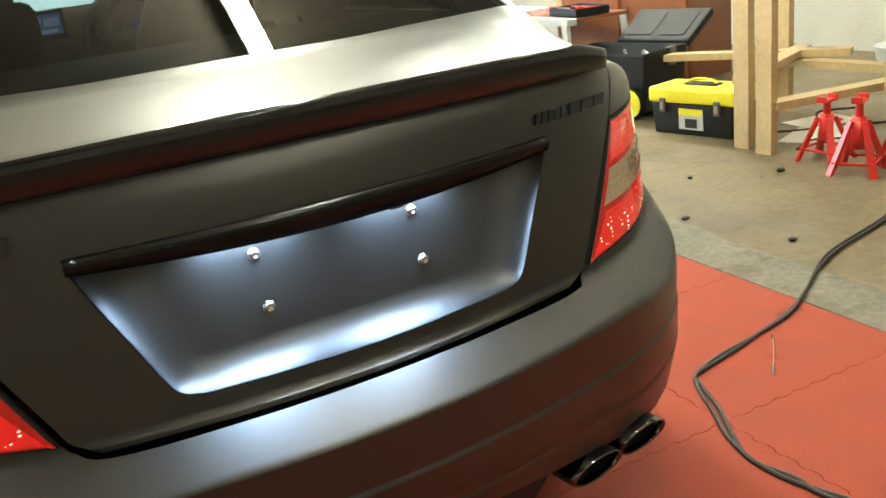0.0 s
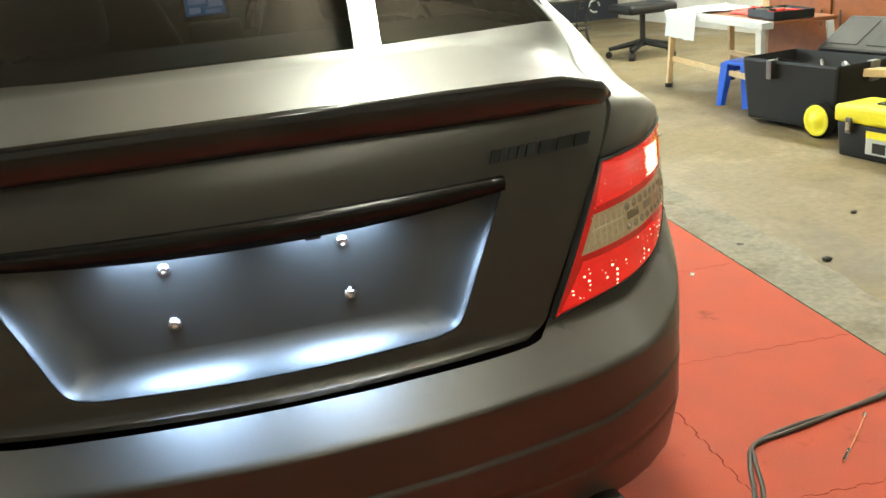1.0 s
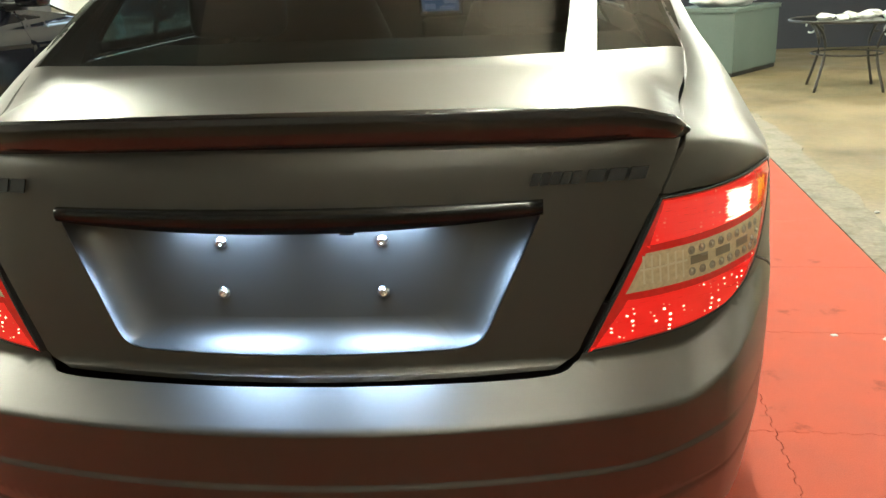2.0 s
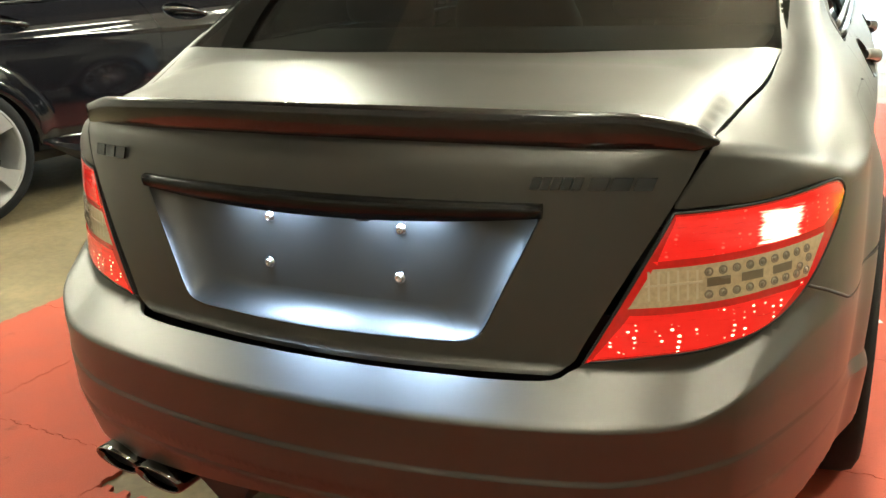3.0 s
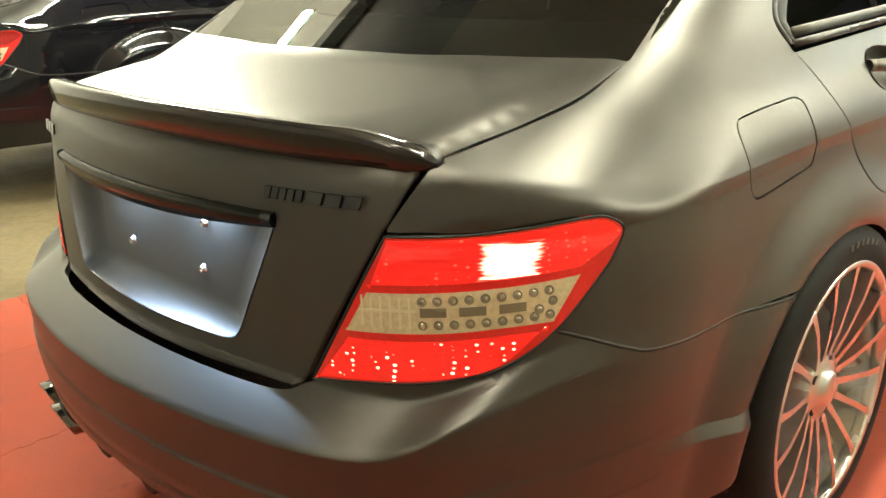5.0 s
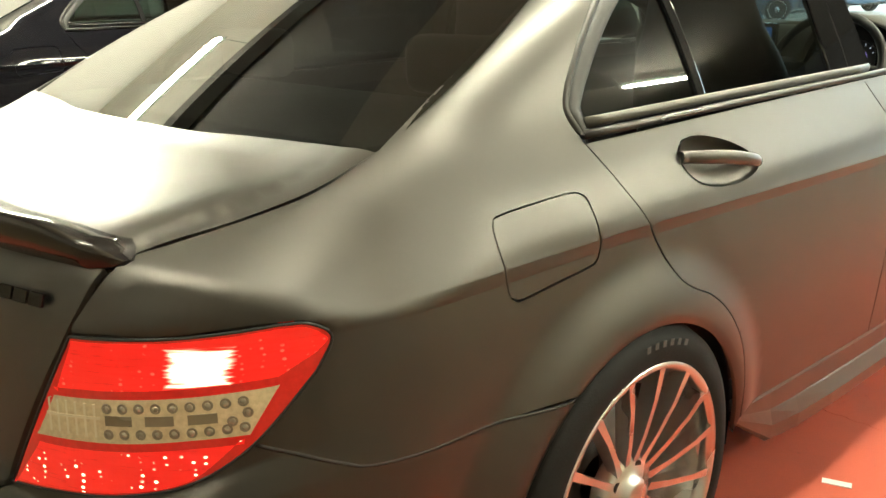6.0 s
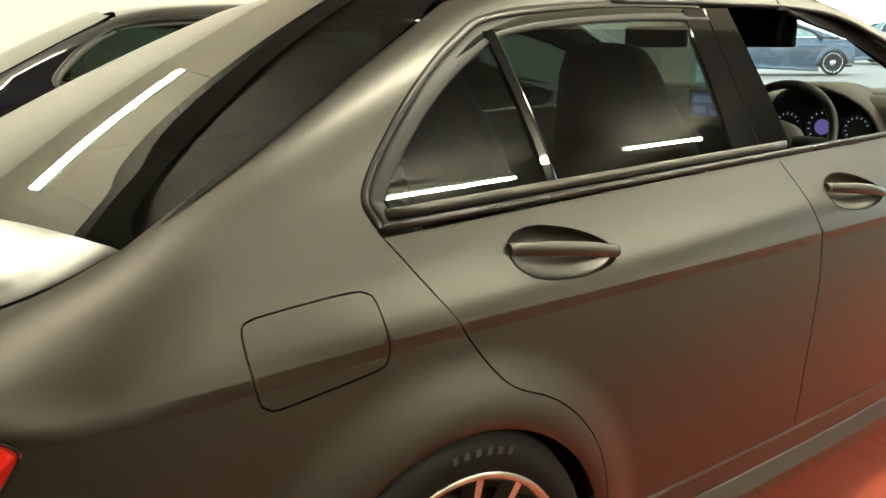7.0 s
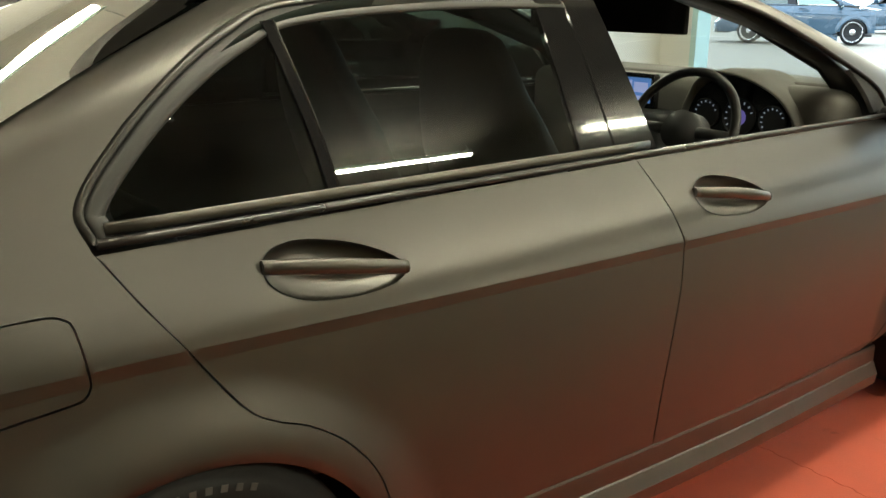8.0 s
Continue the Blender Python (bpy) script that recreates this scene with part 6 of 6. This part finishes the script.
TABLE_AT = Vector((3.22, 7.2, -0.012))
bistro_table(Matrix.Translation(TABLE_AT))
random.seed(11)
for i in range(14):
    a, r = random.uniform(0, 6.28), random.uniform(0, 0.36)
    bm = bmesh.new()
    bmesh.ops.create_icosphere(bm, subdivisions=2, radius=1.0)
    for v in bm.verts:
        v.co *= 1 + 0.35 * noise.noise(v.co * 1.7 + Vector((i, 0, 0)))
    bmesh.ops.scale(bm, verts=bm.verts, vec=(random.uniform(0.05, 0.12), random.uniform(0.04, 0.08), random.uniform(0.015, 0.035)))
    low = min(v.co.z for v in bm.verts)
    ob = part("crumpled_paper", bm, WHITE_PLASTIC)
    ob.matrix_world = Matrix.Translation(TABLE_AT + Vector((r * math.cos(a), r * math.sin(a), 0.620 - low * 0.9))) @ pose(0, 0, 0, 0, 0, random.uniform(0, 180))
    tagged(ob, "crumpled white paper towel on the glass table", "paper", "paper on the table")


def office_chair(m):
    t = thing("office_chair", "black swivel office chair on five castors", "chair", m)
    for i in range(5):
        a = radians(72 * i + 10)
        c, s = math.cos(a), math.sin(a)
        bm = rod(bmesh.new(), (0.03 * c, 0.03 * s, 0.14), (0.33 * c, 0.33 * s, 0.085), 0.032, 0.02, 8)
        arm = part("base_arm", bm, BLACK_PLASTIC, t)
        bm = rod(bmesh.new(), (0.33 * c - 0.025 * s, 0.33 * s + 0.025 * c, 0.032), (0.33 * c + 0.025 * s, 0.33 * s - 0.025 * c, 0.032), 0.032, None, 14)
        part("castor", bm, BLACK_PLASTIC, arm)
    bm = rod(bmesh.new(), (0, 0, 0.1), (0, 0, 0.42), 0.028)
    part("gas_column", bm, IRON, t)
    soft_box("seat", (-0.25, -0.25, 0.42), (0.25, 0.25, 0.51), 0.04, LEATHER, t)
    soft_box("backrest", (0.20, -0.22, 0.55), (0.27, 0.22, 1.02), 0.03, LEATHER, t)
    return t


office_chair(Matrix.Translation((3.98, 6.95, -0.012)))


def green_bin(m):
    t = thing("storage_bin", "grey-green metal bin with clear plastic bags on top", "bin", m)
    bm = box(bmesh.new(), (-0.55, -0.35, 0.04), (0.55, 0.35, 0.66), 0.012)
    part("tub", bm, GREEN_GREY, t)
    bm = box(bmesh.new(), (-0.54, -0.34, 0.0), (0.54, 0.34, 0.045))
    part("plinth", bm, BLACK_PLASTIC, t)
    bm = box(bmesh.new(), (-0.565, -0.365, 0.64), (0.565, 0.365, 0.69), 0.01)
    part("rim", bm, GREEN_GREY, t)
    bm = bmesh.new()
    bmesh.ops.create_icosphere(bm, subdivisions=4, radius=1.0)
    for v in bm.verts:
        v.co *= 1 + 0.30 * noise.noise(v.co * 2.2) + 0.12 * noise.noise(v.co * 7)
    bmesh.ops.scale(bm, verts=bm.verts, vec=(0.46, 0.30, 0.17))
    bmesh.ops.translate(bm, verts=bm.verts, vec=(-0.05, 0, 0.80))
    part("plastic_bag", bm, WHITE_PLASTIC, t, "crumpled clear plastic bag", smooth=True)
    return t


green_bin(Matrix.Translation((2.50, 8.85, -0.012)) @ pose(0, 0, 0, 0, 0, 53))


def timber_rack():
    t = thing("timber_rack", "rough pine rack of upright studs and rails", "rack", Matrix.Translation((0, 0, -0.012)))
    def stud(name, a, b, w, d, turn=0.0):
        a, b = Vector(a), Vector(b)
        m = Matrix.Translation(a) @ (b - a).to_track_quat("Z", "Y").to_matrix().to_4x4() @ Matrix.Rotation(radians(turn), 4, "Z")
        part(name, box(bmesh.new(), (-w / 2, -d / 2, 0), (w / 2, d / 2, (b - a).length), 0.003, m), PINE, t)
    stud("upright", (2.955, 2.045, 0), (2.955, 2.045, 1.9), 0.045, 0.095)
    stud("upright", (2.925, 1.880, 0), (2.925, 1.880, 1.9), 0.045, 0.095)
    stud("upright", (3.75, 1.62, 0), (3.75, 1.62, 1.9), 0.045, 0.095)
    stud("upright", (3.85, 2.55, 0), (3.85, 2.55, 1.9), 0.045, 0.095)
    stud("rail", (2.93, 1.855, 0.24), (3.78, 1.66, 0.24), 0.095, 0.042)
    stud("rail", (2.97, 2.075, 0.34), (3.85, 2.42, 0.34), 0.095, 0.042)
    stud("rail", (3.30, 3.15, 0.34), (3.85, 2.10, 0.34), 0.09, 0.042)
    stud("rail", (3.70, 2.65, 0.29), (3.72, 1.55, 0.29), 0.09, 0.042)
    stud("rail", (2.955, 2.10, 1.55), (3.85, 2.42, 1.55), 0.09, 0.042)
    stud("rail", (2.95, 1.86, 1.55), (3.78, 1.60, 1.55), 0.09, 0.042)
    stud("board", (3.28, 1.50, 0.375), (3.95, 1.58, 0.375), 0.24, 0.022, 90)
    return t


timber_rack()
v, f = lathe([(0.0001, 0.0), (0.125, 0.0), (0.135, 0.055), (0.142, 0.056), (0.142, 0.066), (0.0001, 0.068)], 32, Matrix.Translation((3.50, 1.56, 0.375)))
tagged(link("bucket_lid", v, f, WHITE_PLASTIC, None, "round white plastic tub on the rack board", smooth=False), category="tub")


def jack_stand(m, height=0.36):
    t = thing("jack_stand", "red enamelled steel jack stand, chipped", "jack stand", m, "jack stands")
    for i in range(4):
        a = radians(45 + 90 * i)
        c, s = math.cos(a), math.sin(a)
        bm = bmesh.new()
        for r0, w, z in ((0.135, 0.020, 0.0), (0.045, 0.014, height * 0.74)):
            for dx, dy in ((0, -w), (0, w), (-0.02, w * 0.6), (-0.02, -w * 0.6)):
                bm.verts.new(((r0 + dx) * c - dy * s, (r0 + dx) * s + dy * c, z))
        bm.verts.ensure_lookup_table()
        for j in range(4):
            bm.faces.new([bm.verts[j], bm.verts[(j + 1) % 4], bm.verts[4 + (j + 1) % 4], bm.verts[4 + j]])
        bm.faces.new(bm.verts[:4])
        bm.faces.new(bm.verts[4:])
        part("leg", bm, RED_PAINT, t)
        bm = rod(bmesh.new(), (0.115 * c, 0.115 * s, 0.055), (-0.115 * s, 0.115 * c, 0.055), 0.006)
        part("brace", bm, RED_PAINT, t)
    bm = rod(bmesh.new(), (0, 0, height * 0.35), (0, 0, height * 0.80), 0.034, 0.030, 16)
    part("collar", bm, RED_PAINT, t, smooth=True)
    bm = rod(bmesh.new(), (0, 0, height * 0.5), (0, 0, height), 0.017)
    post = part("ratchet_post", bm, RED_PAINT, t)
    bm = box(bmesh.new(), (-0.045, -0.022, height), (0.045, 0.022, height + 0.012), 0.003)
    for s in (-1, 1):
        box(bm, (s * 0.045 - 0.008, -0.022, height + 0.004), (s * 0.045 + 0.008, 0.022, height + 0.03), 0.003)
    part("saddle", bm, RED_PAINT, post)
    bm = rod(bmesh.new(), (0.03, 0, height * 0.66), (0.12, 0, height * 0.60), 0.006)
    part("lever", bm, RED_PAINT, t)
    return t


for jx, jy, jz, h in ((2.90, 1.36, 20, 0.31), (3.06, 1.24, 55, 0.31), (3.00, 1.60, 5, 0.27)):
    jack_stand(Matrix.Translation((jx, jy, -0.012)) @ pose(0, 0, 0, 0, 0, jz), h)

# cables and scraps on the floor
for off in (0.0, 0.014):
    run = spline([(2.9, 1.05, -0.005), (2.43, 0.895 + off, -0.004), (2.0, 0.80 + off, 0.0), (1.70, 0.66, 0.006), (1.536, 0.582 + off * 0.5, 0.006), (1.35, 0.545, 0.006), (1.174, 0.525 - off, 0.006), (1.06, 0.49, 0.006), (1.008 + off, 0.43, 0.006), (0.955 + off * 1.5, 0.33, 0.006), (0.897 + off, 0.226, 0.006), (0.868, 0.12 + off, 0.006), (0.872 + off, 0.03, 0.006), (0.90 - off, -0.06, 0.006), (1.0, -0.35, 0.006), (1.25, -0.8, 0.006)], 8)
    v, f = tube(run, 0.0055, 8)
    tagged(link("power_cable", v, f, CABLE, None, "thin dark power cable trailing over the mats", smooth=True), category="cable", group="trailing cables")
lead = thing("test_lead", "short bare copper lead lying on the red mat", "wire")
v, f = tube(spline([(1.377, 0.514, 0.002), (1.33, 0.47, 0.003), (1.26, 0.41, 0.002), (1.198, 0.36, 0.003)], 6), 0.0018, 6)
link("strand", v, f, COPPER, lead, smooth=True)
for a, b in (((1.377, 0.514, 0.004), (1.36, 0.498, 0.004)), ((1.24, 0.395, 0.004), (1.20, 0.362, 0.004))):
    part("tip", rod(bmesh.new(), a, b, 0.004), CHROME, lead)
random.seed(7)
for px, py, size, mat in ((2.402, 1.864, 0.022, IRON), (2.60, 1.625, 0.014, WHITE_PLASTIC), (1.975, 1.463, 0.030, IRON), (1.80, 1.735, 0.022, IRON), (2.72, 1.62, 0.035, IRON), (2.44, 3.65, 0.03, WHITE_PLASTIC), (2.05, 1.0, 0.025, IRON), (2.0, 3.03, 0.02, WHITE_PLASTIC)):
    bm = bmesh.new()
    bmesh.ops.create_icosphere(bm, subdivisions=2, radius=size)
    for v in bm.verts:
        v.co *= 1 + 0.4 * noise.noise(v.co * 40 + Vector((px * 9, py * 9, 0)))
        v.co.z *= 0.28
        v.co.x *= 0.7
        v.co.y *= 0.5
    low = min(v.co.z for v in bm.verts)
    ob = part("floor_chip", bm, mat)
    ob.matrix_world = Matrix.Translation((px, py, -0.012 - low))
    tagged(ob, "small chip of debris on the concrete floor", "debris", "debris on the floor")
for px, py, dx, dy, turn in ((0.896, 1.892, 0.035, 0.012, 20), (1.479, 1.53, 0.012, 0.007, 50), (1.33, 1.56, 0.010, 0.007, 5)):
    bm = box(bmesh.new(), (-dx, -dy, 0), (dx, dy, 0.002))
    ob = part("paper_scrap", bm, WHITE_PLASTIC)
    ob.matrix_world = Matrix.Translation((px, py, 0.0)) @ pose(0, 0, 0, 0, 0, turn)
    tagged(ob, "torn scrap of white paper on the red mat", "paper", "scraps on the mats")


# clutter on the bench and under the rack
def tool_tray(m):
    t = thing("tool_tray", "open black tray of small tools on the bench", "tray", m)
    bm = box(bmesh.new(), (-0.20, -0.13, 0.0), (0.20, 0.13, 0.055), 0.008)
    top = [f for f in bm.faces if f.normal.z > 0.9]
    bmesh.ops.inset_region(bm, faces=top, thickness=0.012)
    bmesh.ops.translate(bm, verts=list({v for f in top for v in f.verts}), vec=(0, 0, -0.045))
    part("tray", bm, BLACK_PLASTIC, t)
    random.seed(9)
    for _ in range(7):
        p = Vector((random.uniform(-0.13, 0.13), random.uniform(-0.08, 0.08), 0.045))
        d = Vector((random.uniform(-1, 1), random.uniform(-1, 1), 0.1)).normalized() * 0.06
        part("hand_tool", rod(bmesh.new(), p - d, p + d, random.uniform(0.006, 0.012)), random.choice((IRON, STEEL, RED_PAINT)), t)
    return t


tool_tray(Matrix.Translation((3.47, 3.98, 0.562)) @ pose(0, 0, 0, 0, 0, 80))


def rag(x, y, z, size, mat, label, seed):
    """A crumpled cloth lying in folds."""
    n, verts = 18, []
    for j in range(n):
        for i in range(n):
            u, w = i / (n - 1) - 0.5, j / (n - 1) - 0.5
            h = 0.5 + 0.5 * noise.noise(Vector((u * 5, w * 5, seed))) + 0.2 * noise.noise(Vector((u * 13, w * 13, seed)))
            edge = max(0.0, 1 - (2 * max(abs(u), abs(w))) ** 4)
            verts.append((x + u * size * (1 + 0.2 * noise.noise(Vector((w * 4, seed, 0)))), y + w * size * 0.8, z + 0.004 + 0.05 * max(h, 0) * edge))
    faces = [(j * n + i, j * n + i + 1, (j + 1) * n + i + 1, (j + 1) * n + i) for j in range(n - 1) for i in range(n - 1)]
    return tagged(link("rag", verts, faces, mat, None, label, smooth=True), category="cloth")


rag(3.56, 4.42, 0.560, 0.26, RED_PAINT, "crumpled red rag on the bench", 3.0)
for px, py, turn, sx, sy in ((3.36, 1.92, 20, 0.19, 0.14), (3.58, 2.08, -12, 0.16, 0.12)):
    bm = box(bmesh.new(), (-sx, -sy, 0), (sx, sy, 0.004), 0.001)
    ob = part("card_sheet", bm, WALL_DIM)
    ob.matrix_world = Matrix.Translation((px, py, -0.012 if turn > 0 else -0.0075)) @ pose(0, 0, 0, 0, 0, turn)
    tagged(ob, "flat sheet of grey card on the concrete floor", "card", "cards under the rack")
for k, (ax, ay) in enumerate(((3.05, 1.80), (3.25, 2.15))):
    run = spline([(ax, ay, -0.006), (ax + 0.18, ay + 0.06 - 0.2 * k, -0.006), (ax + 0.33, ay - 0.05, -0.006), (ax + 0.52, ay + 0.09, -0.006), (ax + 0.70, ay - 0.02, -0.006)], 8)
    v, f = tube(run, 0.006, 8)
    tagged(link("loose_cable", v, f, CABLE, None, "black cable lying on the concrete under the rack", smooth=True), category="cable", group="cables under the rack")


def trolley_jack(m):
    t = thing("trolley_jack", "small red trolley jack on the concrete floor", "jack", m)
    for sx in (-0.055, 0.055):
        bm = bmesh.new()
        box(bm, (sx - 0.006, -0.20, 0.025), (sx + 0.006, 0.20, 0.085), 0.004)
        part("side_plate", bm, RED_PAINT, t)
    for y, r in ((-0.17, 0.035), (0.17, 0.028)):
        for sx in (-0.072, 0.072):
            bm = rod(bmesh.new(), (sx - 0.012, y, r), (sx + 0.012, y, r), r, None, 18)
            part("wheel", bm, IRON, t)
    bm = rod(bmesh.new(), (0, 0.14, 0.06), (0, -0.10, 0.13), 0.022, 0.028)
    arm = part("lift_arm", bm, RED_PAINT, t)
    bm = rod(bmesh.new(), (0, -0.10, 0.125), (0, -0.10, 0.145), 0.035, 0.038, 20)
    part("saddle", bm, IRON, arm)
    return t


trolley_jack(Matrix.Translation((3.17, 1.02, -0.012)) @ pose(0, 0, 0, 0, 0, 30))
